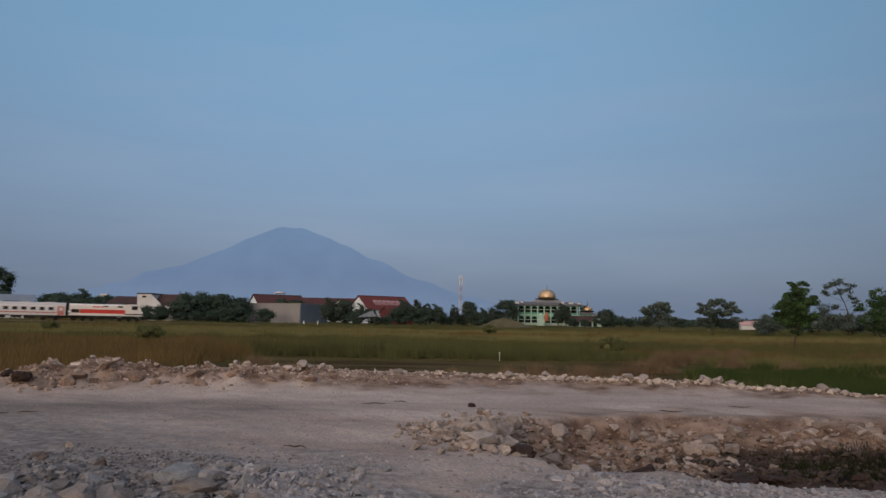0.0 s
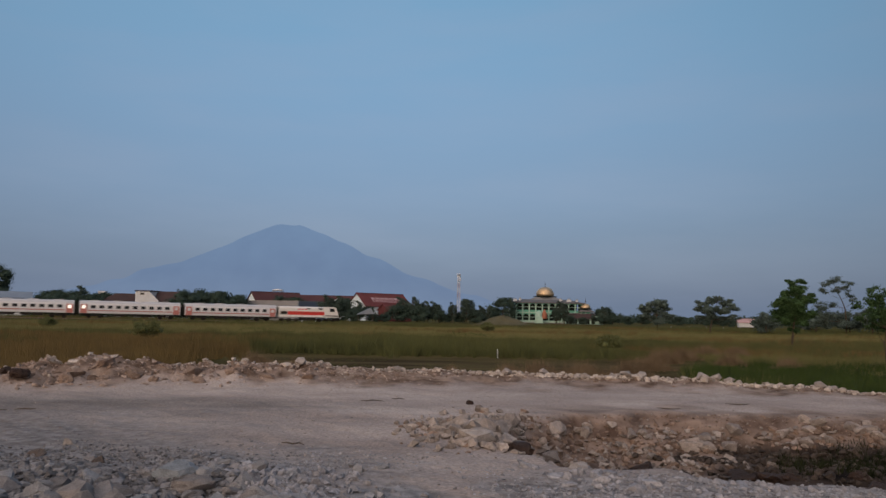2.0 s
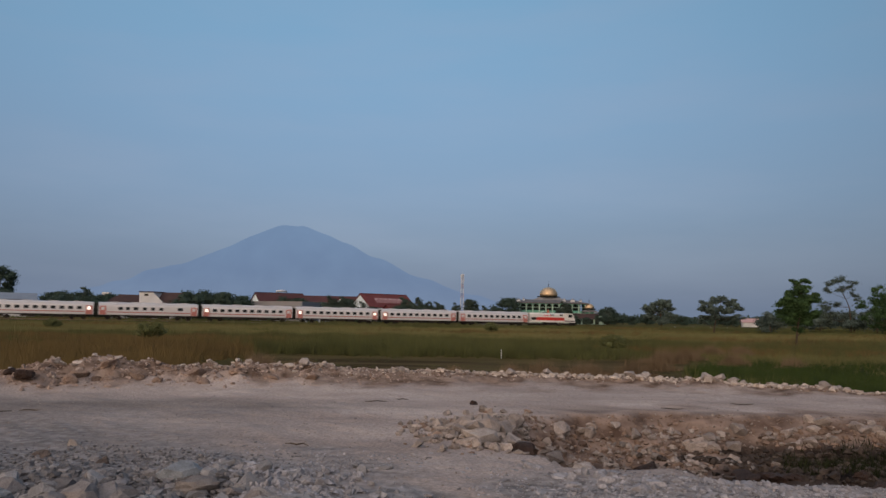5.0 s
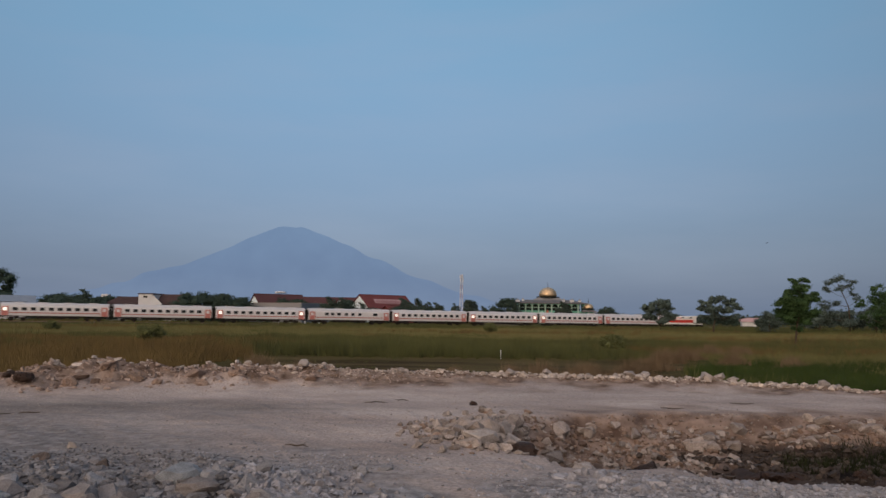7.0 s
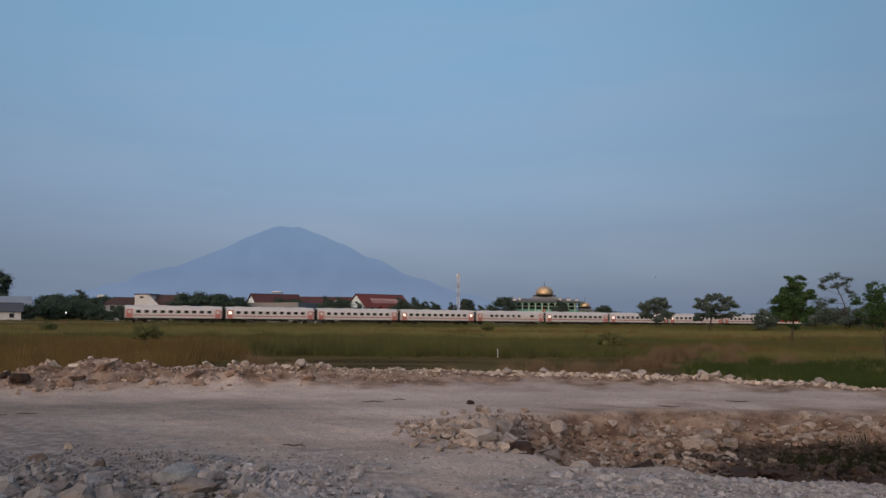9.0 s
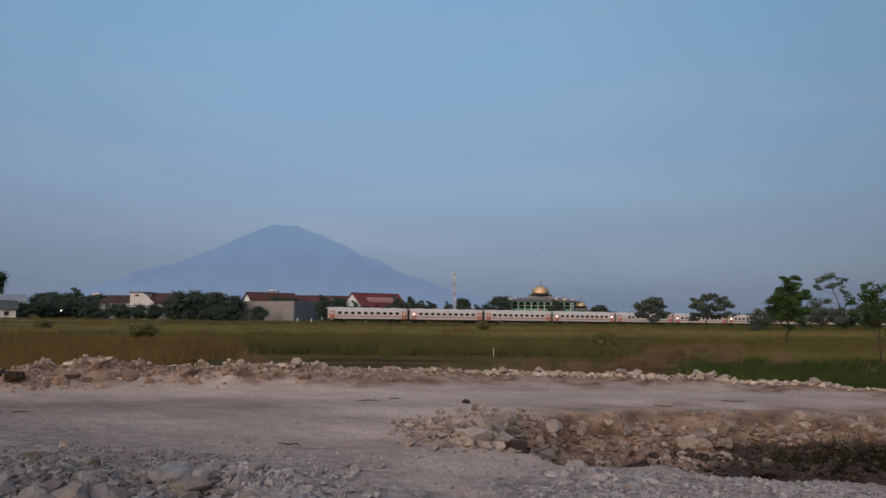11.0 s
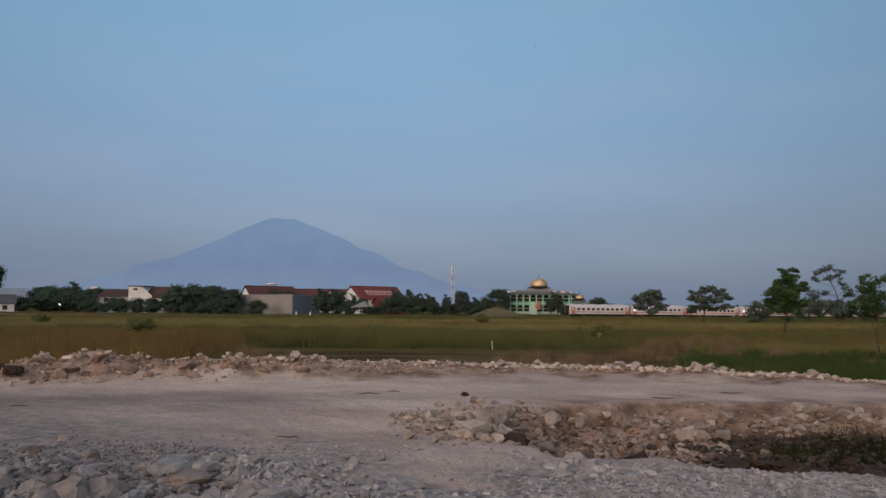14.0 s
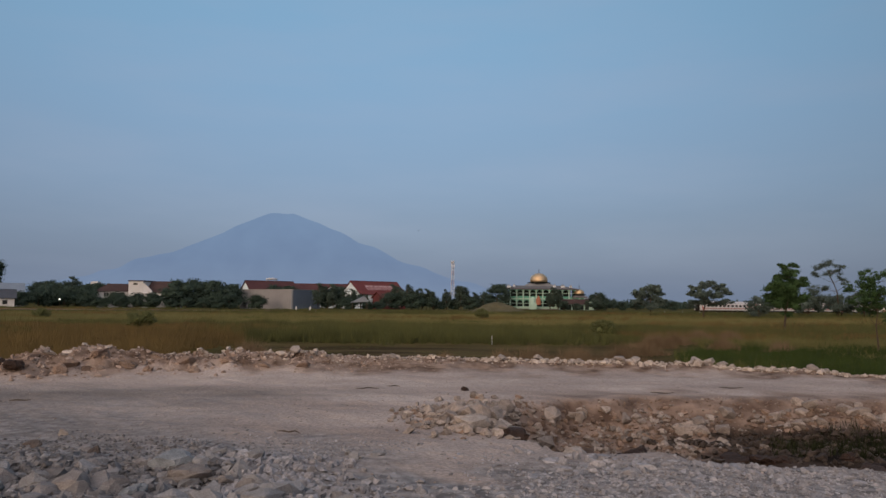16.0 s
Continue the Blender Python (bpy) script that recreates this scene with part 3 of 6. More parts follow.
def build_coach(windows, lit_a, lit_b, label, group="coaches of the train"):
    """windows: places along the side of the dark window panes."""
    c = thing("passenger_coach", label, "train coach", group=group)
    L = 9.95
    part("body", prism(SIDE, -L, L), COACH_WHITE, c)
    part("roof", prism(ROOF, -L, L), COACH_ROOF, c, "grey ribbed roof")
    for x in (-7.0, -2.4, 2.4, 7.0):
        part("air_conditioner", boxes((x - 0.95, x + 0.95, -0.75, 0.75, 3.55, 3.76), bevel=0.06), COACH_ROOF, c)
    for s in (-1, 1):
        y = s * 1.42
        part("stripe", boxes((-8.3, 8.3, min(y, y + s * 0.012), max(y, y + s * 0.012), 1.52, 1.69)), STRIPE_RED, c, "dull red stripe")
        part("lower_stripe", boxes((-8.3, 8.3, min(y, y + s * 0.012), max(y, y + s * 0.012), 1.34, 1.38)), COACH_ROOF, c)
        for w, half in windows:
            p = part("window", boxes((w - half, w + half, y - 0.02, y + 0.02, 2.06, 2.70), bevel=0.015), GLASS_DARK, c, "dark tinted pane")
            part("window_frame", boxes((w - half - 0.06, w + half + 0.06, y - 0.012, y + 0.012, 2.00, 2.76)), COACH_ROOF, p)
        for x, lit in ((-9.1, lit_a), (9.1, lit_b)):
            d = part("door", boxes((x - 0.62, x + 0.62, y - 0.02, y + 0.02, 1.06, 2.9), bevel=0.01), DOOR_RED, c, "orange-red end door")
            part("door_window", boxes((x - 0.32, x + 0.32, y - 0.035, y + 0.035, 2.0, 2.65), bevel=0.01), PANE_LIT if lit else COACH_WHITE, d)
            part("handrail", boxes((x + 0.68, x + 0.71, y - 0.06, y + 0.06, 1.3, 2.5)), STEEL, d)
            part("step", boxes((x - 0.5, x + 0.5, y - 0.12, y + 0.12, 0.62, 0.68), (x - 0.5, x - 0.46, y - 0.1, y + 0.1, 0.62, 1.05), (x + 0.46, x + 0.5, y - 0.1, y + 0.1, 0.62, 1.05)), UNDERFRAME, d)
    for x in (-7.0, 7.0):
        bogie(c, x)
    part("underframe", boxes((-L, L, -1.2, 1.2, 0.86, 1.02), (-3.5, -1.0, -1.25, 1.25, 0.45, 0.9), (0.2, 1.9, -1.25, 1.25, 0.5, 0.9), (2.5, 4.2, -1.2, 1.2, 0.4, 0.9)), UNDERFRAME, c)
    for x in (-1, 1):
        a, b = sorted((x * L, x * (L + 0.44)))
        part("gangway", boxes((a, b, -0.75, 0.75, 1.0, 3.3), bevel=0.05), UNDERFRAME, c, "black rubber gangway bellows")
        a, b = sorted((x * L, x * (L + 0.5)))
        part("coupler", boxes((a, b, -0.12, 0.12, 0.68, 0.92), bevel=0.03), UNDERFRAME, c)
    return c


def build_locomotive():
    c = thing("locomotive", "white diesel locomotive with a broad red side band", "locomotive")
    # nose at +x; the cab stands at the front, the long hood behind
    hood = [(-1.28, 1.35), (-1.28, 3.15), (-1.1, 3.42), (-0.6, 3.55), (0.6, 3.55), (1.1, 3.42), (1.28, 3.15), (1.28, 1.35)]
    part("hood", prism(hood, -7.0, 3.6), LOCO_WHITE, c)
    cab = [(3.6, 1.35), (3.6, 3.55), (4.0, 3.6), (6.2, 3.56), (6.5, 3.3), (6.75, 2.6), (7.0, 2.2), (7.05, 1.35)]
    bm = prism(cab, -1.36, 1.36, "y")
    bmesh.ops.bevel(bm, geom=list(bm.edges), offset=0.08, segments=2, affect="EDGES")
    part("cab", bm, LOCO_WHITE, c)
    part("frame", boxes((-7.15, 7.15, -1.38, 1.38, 1.12, 1.36), bevel=0.03), LOCO_WHITE, c)
    for s in (-1, 1):
        y = s * 1.28
        part("red_band", boxes((-5.0, 3.9, y - 0.02, y + 0.02, 1.62, 2.42), bevel=0.01), LOCO_RED, c, "bright red side band")
        part("dark_grille", boxes((-6.6, -5.1, y - 0.025, y + 0.025, 1.7, 2.4)), UNDERFRAME, c, "black radiator grille")
        part("roof_grille", boxes((-0.6, 0.3, y - 0.03, y + 0.03, 2.95, 3.2)), UNDERFRAME, c)
        part("roof_grille", boxes((2.2, 3.2, y - 0.03, y + 0.03, 2.9, 3.25)), UNDERFRAME, c)
        # unreadable company lettering as plain bars
        part("lettering_bar", boxes(*[(-2.6 + 0.75 * k, -2.1 + 0.75 * k, y - 0.028, y + 0.028, 2.82, 3.08) for k in range(3)]), LOCO_RED, c)
        w = part("cab_window", boxes((4.9, 6.1, s * 1.36 - 0.025, s * 1.36 + 0.025, 2.55, 3.2), bevel=0.02), GLASS_DARK, c)
        part("window_frame", boxes((4.84, 6.16, s * 1.36 - 0.015, s * 1.36 + 0.015, 2.47, 2.55), (4.84, 6.16, s * 1.36 - 0.015, s * 1.36 + 0.015, 3.2, 3.27)), UNDERFRAME, w)
        part("nose_stripe", boxes((3.7, 6.95, s * 1.36 - 0.02, s * 1.36 + 0.02, 1.4, 1.62)), UNDERFRAME, c)
        part("handrail", boxes((-6.9, 3.4, s * 1.36 - 0.02, s * 1.36 + 0.02, 2.2, 2.24), *[(x, x + 0.04, s * 1.36 - 0.02, s * 1.36 + 0.02, 1.36, 2.22) for x in (-6.9, -4.3, -1.7, 0.9, 3.3)]), STEEL, c)
    part("windscreen", boxes((6.45, 6.72, -1.15, 1.15, 2.72, 3.25)), GLASS_DARK, c)
    for y in (-0.7, 0.7):
        part("headlight", boxes((7.02, 7.1, y - 0.14, y + 0.14, 1.75, 2.0), bevel=0.02), LAMP_WHITE, c)
    part("fuel_tank", boxes((-1.9, 1.7, -1.25, 1.25, 0.35, 1.1), bevel=0.08), UNDERFRAME, c)
    for x in (-4.4, 4.4):
        bogie(c, x, (-1.7, 0, 1.7))
    part("pilot", prism([(6.9, 1.12), (7.35, 0.95), (7.45, 0.3), (7.2, 0.3), (6.9, 0.6)], -1.25, 1.25, "y"), UNDERFRAME, c)
    part("exhaust", boxes((-2.2, -1.2, -0.35, 0.35, 3.54, 3.72), bevel=0.03), UNDERFRAME, c)
    part("coupler", boxes((-7.55, -7.1, -0.12, 0.12, 0.68, 0.92), bevel=0.03), UNDERFRAME, c)
    return c


build_track()
PITCH = 20.85
saloon = [(-7.3 + 1.62 * k, 0.46) for k in range(10)]
diner = [(-6.3, 0.55), (-2.4, 0.4), (-0.7, 0.4), (0.9, 0.4), (2.7, 0.46), (4.3, 0.4), (5.7, 0.46)]
train_coaches = []
coach_a = build_coach(saloon, False, False, "pale grey passenger coach with red stripe and dark windows")
coach_b = build_coach(saloon, True, True, "pale grey passenger coach with lit end doors")
coach_c = build_coach([(-w, h) for w, h in diner], False, False, "pale grey dining coach with few windows and red stripe")
coach_d = build_coach(saloon, True, False, "pale grey passenger coach with one lit end door")
# order behind the locomotive
for k, src in enumerate("adbdcbada"):
    base = {"a": coach_a, "b": coach_b, "c": coach_c, "d": coach_d}[src]
    if base in train_coaches:
        base = copy_thing(base, Matrix())
    train_coaches.append(base)
locomotive = build_locomotive()


# ---- buildings beyond the railway ----
def gable_house(name, label, at, w, d, eave, ridge, wall, roof, category="house", openings=(), over=0.5, wall_top=None):
    """w along local x (ridge runs along x), d along y, gables at both x ends; openings on the -y side: (x, z0, width, height)."""
    h = thing(name, label, category, at)
    body = prism([(-d / 2, 0), (d / 2, 0), (d / 2, eave), (0, ridge - 0.15), (-d / 2, eave)], -w / 2, w / 2)
    part("wall", body, wall, h)
    t = 0.22
    k = (ridge - eave) / (d / 2)
    for s in (-1, 1):
        pr = [(0, ridge), (s * (d / 2 + over), eave - k * over), (s * (d / 2 + over), eave - k * over + t), (0, ridge + t)]
        part("roof", prism(pr, -w / 2 - over, w / 2 + over), roof, h)
    part("ridge_cap", boxes((-w / 2 - over, w / 2 + over, -0.2, 0.2, ridge + t - 0.05, ridge + t + 0.1), bevel=0.03), roof, h)
    for x, z, ww, hh in openings:
        win = part("window", boxes((x - ww / 2, x + ww / 2, -d / 2 - 0.03, -d / 2 + 0.05, z, z + hh)), GLASS_DARK, h)
        part("frame", boxes((x - ww / 2 - 0.08, x - ww / 2, -d / 2 - 0.06, -d / 2 + 0.02, z, z + hh), (x + ww / 2, x + ww / 2 + 0.08, -d / 2 - 0.06, -d / 2 + 0.02, z, z + hh),
                            (x - ww / 2 - 0.08, x + ww / 2 + 0.08, -d / 2 - 0.06, -d / 2 + 0.02, z + hh, z + hh + 0.08), (x - ww / 2 - 0.12, x + ww / 2 + 0.12, -d / 2 - 0.12, -d / 2 + 0.02, z - 0.1, z)), PLASTER_WHITE, win)
    return h


def hip_house(label, at, w, d, eave, ridge, wall, roof, openings=()):
    h = thing("house", label, "house", at)
    part("wall", boxes((-w / 2, w / 2, -d / 2, d / 2, 0, eave)), wall, h)
    bm = bmesh.new()
    o = 0.7
    lo = [bm.verts.new(p) for p in ((-w / 2 - o, -d / 2 - o, eave - 0.1), (w / 2 + o, -d / 2 - o, eave - 0.1), (w / 2 + o, d / 2 + o, eave - 0.1), (-w / 2 - o, d / 2 + o, eave - 0.1))]
    a, b = bm.verts.new((-w / 2 + d * 0.45, 0, ridge)), bm.verts.new((w / 2 - d * 0.45, 0, ridge))
    for f in ((lo[0], lo[1], b, a), (lo[1], lo[2], b), (lo[2], lo[3], a, b), (lo[3], lo[0], a), lo[::-1]):
        bm.faces.new(f)
    part("roof", bm, roof, h)
    for x, z, ww, hh in openings:
        win = part("window", boxes((x - ww / 2, x + ww / 2, -d / 2 - 0.03, -d / 2 + 0.05, z, z + hh)), GLASS_DARK, h)
        part("frame", boxes((x - 0.04, x + 0.04, -d / 2 - 0.06, -d / 2 + 0.02, z, z + hh), (x - ww / 2 - 0.1, x + ww / 2 + 0.1, -d / 2 - 0.1, -d / 2 + 0.02, z - 0.1, z)), PLASTER_WHITE, win)
    return h


def build_west_houses():
    # brown-roofed bungalow
    hip_house("cream bungalow with a low brown tiled hip roof", pose(-101.0, 246, 0, 0, 0, 20), 13, 8, 5.2, 7.6, PLASTER_WHITE, TILE_BROWN,
              [(-3.4, 3.5, 1.3, 1.3), (-1.2, 3.5, 1.3, 1.3), (1.2, 3.5, 1.3, 1.3), (3.5, 3.5, 1.3, 1.3)])
    # white two-storey house, blank side wall and a brown roof running back
    h = thing("house", "white two-storey house with a dark brown roof", "house", pose(-92.7, 243.5, 0, 0, 0, -8))
    part("wall", boxes((-2.5, 2.3, -3.5, 3.5, 0, 8.3)), PLASTER_WHITE, h)
    part("flat_roof", boxes((-2.7, 2.5, -3.7, 3.7, 8.3, 8.6)), TILE_BROWN, h)
    w = part("window", boxes((-0.9, 0.5, -3.53, -3.45, 7.2, 7.8)), GLASS_DARK, h)
    part("frame", boxes((-1.0, 0.6, -3.6, -3.46, 7.1, 7.2)), PLASTER_WHITE, w)
    part("lean_to_wall", prism([(2.3, 0), (5.2, 0), (5.2, 5.3), (2.3, 8.0)], -3.4, -3.0, "y"), PLASTER_WHITE, h)
    bm = prism([(-2.5, 4.6), (6.5, 4.6), (6.5, 4.9), (2, 8.45), (-2.5, 4.9)], 2.3, 12.0)
    part("roof", bm, TILE_BROWN, h, "dark brown tiled roof")
    part("side_wall", boxes((2.3, 11.6, -3.9, 3.9, 0, 4.7)), PLASTER_WHITE, h)
    # small white chimney-like block among the trees
    b = thing("water_tank", "small white roof tank among dark trees", "water tank", pose(-118, 268, 0))
    part("stand", boxes((-0.9, 0.9, -0.9, 0.9, 0, 6.9)), CONCRETE, b)
    part("tank", boxes((-1.3, 1.3, -1.3, 1.3, 6.9, 8.7), bevel=0.15), PLASTER_WHITE, b)
    # shed with a broad blue-grey metal roof
    s = thing("shed", "large open shed with a blue-grey metal roof", "shed", pose(-135.6, 236, 0, 0, 0, 29))
    part("roof", prism([(-9, 4.2), (0, 7.4), (9, 4.2), (9, 4.0), (0, 7.2), (-9, 4.0)], -9, 9), METAL_ROOF, s)
    part("wall", prism([(-8.6, 0), (8.6, 0), (8.6, 4.0), (0, 7.1), (-8.6, 4.0)], -8.6, 8.6), CLADDING_BLUE, s)
    for x in (-6, -3, 0, 3, 6):
        part("roof_seam", boxes((x - 0.05, x + 0.05, -4.3, -4.2, 5.62, 5.95)), METAL_ROOF, s)
    gable_house("house", "small white house with a dark grey roof beside the shed", pose(-122.7, 216, 0, 0, 0, 29), 9, 6, 2.9, 4.9, PLASTER_WHITE, METAL_DUSK, openings=[(-1.5, 1.0, 1.2, 1.2), (2.2, 1.0, 1.2, 1.2)])


def build_warehouse():
    """Flat box clad in sheet: wide side painted lit beige-grey, end painted shaded blue-grey."""
    h = thing("warehouse", "flat-roofed warehouse, side coloured as lit pale grey, end as shaded blue-grey", "warehouse")
    a, b, c = Vector((-63.4, 250, 0)), Vector((-43.6, 235, 0)), Vector((-37.4, 250, 0))
    d = a + (c - b)
    top = 6.1

    def wall(name, p, q, m):
        v = q - p
        ang = math.degrees(math.atan2(v.y, v.x))
        L = v.length
        bm = boxes((0, L, 0, 0.3, 0, top))
        w = part(name, bm, m, h, at=pose(p.x, p.y, 0, 0, 0, ang))
        for k in range(int(L / 1.1)):
            part("panel_rib", boxes((0.5 + k * 1.1, 0.56 + k * 1.1, -0.04, 0.02, 0, top)), m, w)
        part("coping", boxes((-0.05, L + 0.05, -0.08, 0.38, top, top + 0.15)), CONCRETE, w)

    wall("side_wall", a, b, CLADDING_LIT)
    wall("end_wall", b, c, CLADDING_BLUE)
    wall("back_wall", c, d, CLADDING_LIT)
    wall("far_wall", d, a, CLADDING_BLUE)
    bm = bmesh.new()
    bm.faces.new([bm.verts.new(p + Vector((0, 0, top - 0.3))) for p in (a, b, c, d)])
    part("roof", bm, METAL_ROOF, h)


def build_red_roofs():
    gable_house("school_hall", "long hall with dark red roof and white gable", pose(-66, 306, 0, 0, 0, 38), 20, 8, 6.9, 10.2, GABLE_WHITE, TILE_DARK, "hall")
    gable_house("school_hall", "long hall with a faded red roof behind trees", pose(-47, 322, 0, 0, 0, 3), 24, 10, 6.6, 9.6, GABLE_WHITE, TILE_DARK, "hall")
    gable_house("school_hall", "small white-gabled hall with a red roof", pose(-40, 305, 0, 0, 0, 78), 8, 6, 6.2, 8.6, GABLE_WHITE, TILE_RED, "hall")
    # large red roof with pale faded lettering
    at = pose(-24, 300, 0, 0, 0, 42)
    h = gable_house("school_hall", "large hall with a dark red roof bearing pale lettering", at, 22, 12, 5.6, 10.3, GABLE_WHITE, TILE_RED, "hall")
    k = (10.3 - 5.6) / 6
    for i in range(7):
        x = -6.2 + i * 2.2
        bm = bmesh.new()
        for a, b, lo, hi in ((x, x + 0.5, 0.25, 0.95), (x + 1.2, x + 1.7, 0.25, 0.95), (x + 0.5, x + 1.2, 0.72, 0.95)):
            y0, y1 = -4.4 + lo * 3.2 - 0.8, -4.4 + hi * 3.2 - 0.8
            z0, z1 = 10.3 + 0.26 + y0 * k, 10.3 + 0.26 + y1 * k
            bm.faces.new([bm.verts.new(p) for p in ((a, y0, z0), (b, y0, z0), (b, y1, z1), (a, y1, z1))])
        part("lettering_bar", bm, ROOF_PAINT, h, "pale painted bar on the roof")
    # lower brick-red annex in front
    gable_house("annex", "low brick-red annex with white gable trim", pose(-17.5, 291, 0, 0, 0, 40), 11, 6, 4.2, 6.2, TILE_RED, TILE_RED, "house", [(-2, 1.2, 1.2, 1.4), (2, 1.2, 1.2, 1.4)])
    # field hut with a slanting metal roof
    t = thing("hut", "open field hut under a slanting grey metal roof", "hut", pose(-22.8, 231, 0, 0, 0, 10))
    part("roof", prism([(-2.6, 2.4), (2.6, 2.7), (1.6, 4.3), (1.2, 4.3)], -2.2, 2.2, "y"), METAL_ROOF, t)
    for x, y in ((-2.2, -1.9), (2.2, -1.9), (-2.2, 1.9), (2.2, 1.9)):
        part("post", boxes((x - 0.08, x + 0.08, y - 0.08, y + 0.08, 0, 2.5)), BARK, t)
    # pale roof ventilator dish on the hall
    v = thing("water_tower", "pale flat tank on a frame above the roofs", "water tank", pose(-69.0, 324, 0))
    part("tank", lathe([(0.5, 11.2), (2.3, 11.5), (2.4, 11.8), (2.0, 12.0), (0.1, 12.3)], 20), TOWER_WHITE, v, smooth=True)
    for x in (-1.8, 1.8):
        for y in (-1.8, 1.8):
            part("post", boxes((x - 0.12, x + 0.12, y - 0.12, y + 0.12, 0, 11.5)), CONCRETE, v)


def arch_panel(w, h, ow, oh, spring, t=0.3):
    """A wall bay w x h with an arched opening ow wide, oh to its crown, springing at that height."""
    bm = bmesh.new()
    n = 10
    arch = [(-ow / 2, 0.9)] + [(-ow / 2 * math.cos(math.pi * i / n), spring + (oh - spring) * math.sin(math.pi * i / n)) for i in range(n + 1)] + [(ow / 2, 0.9)]
    front, back = [], []
    for y, row in ((-t / 2, front), (t / 2, back)):
        row.append([bm.verts.new((x, y, z)) for x, z in arch])
        tops = [bm.verts.new((max(-w / 2, min(w / 2, x * w / ow)), y, h)) for x, z in arch]
        row.append(tops)
        row.append([bm.verts.new((-w / 2, y, 0.9)), bm.verts.new((w / 2, y, 0.9)), bm.verts.new((-w / 2, y, 0)), bm.verts.new((w / 2, y, 0))])
    for row in (front, back):
        a, tp, c = row
        m = len(a)
        for i in range(m - 1):
            bm.faces.new((a[i], a[i + 1], tp[i + 1], tp[i])) if i else None
        bm.faces.new((c[0], a[0], a[1], tp[1], tp[0]))
        bm.faces.new((c[0], c[1], c[3], c[2]))
    for i in range(len(front[0]) - 1):
        bm.faces.new((front[0][i], front[0][i + 1], back[0][i + 1], back[0][i]))
    bm.faces.new((front[0][0], back[0][0], back[0][-1], front[0][-1]))
    return bm


def dome(parent, x, y, z, r, h):
    prof = [(r * 0.93, 0), (r, h * 0.16)] + [(r * math.cos(a) ** 0.9, h * 0.16 + h * 0.84 * math.sin(a)) for a in np.linspace(0.08, 1.5, 14)]
    d = part("dome", lathe(prof, 40), GOLD, parent, "gilded dome", at=pose(x, y, z), smooth=True)
    part("finial", lathe([(0.12, h * 0.97), (0.1, h + 0.9), (0.2, h + 1.1), (0.07, h + 1.3), (0.04, h + 2.4)], 10), METAL_DUSK, d, "thin dark finial")
    part("dome_rim", lathe([(r * 0.8, -0.5), (r * 1.28, -0.42), (r * 1.32, -0.05), (r * 0.9, 0.08)], 40), INTERIOR_DARK, d, "dark flared rim under the dome")
    return d


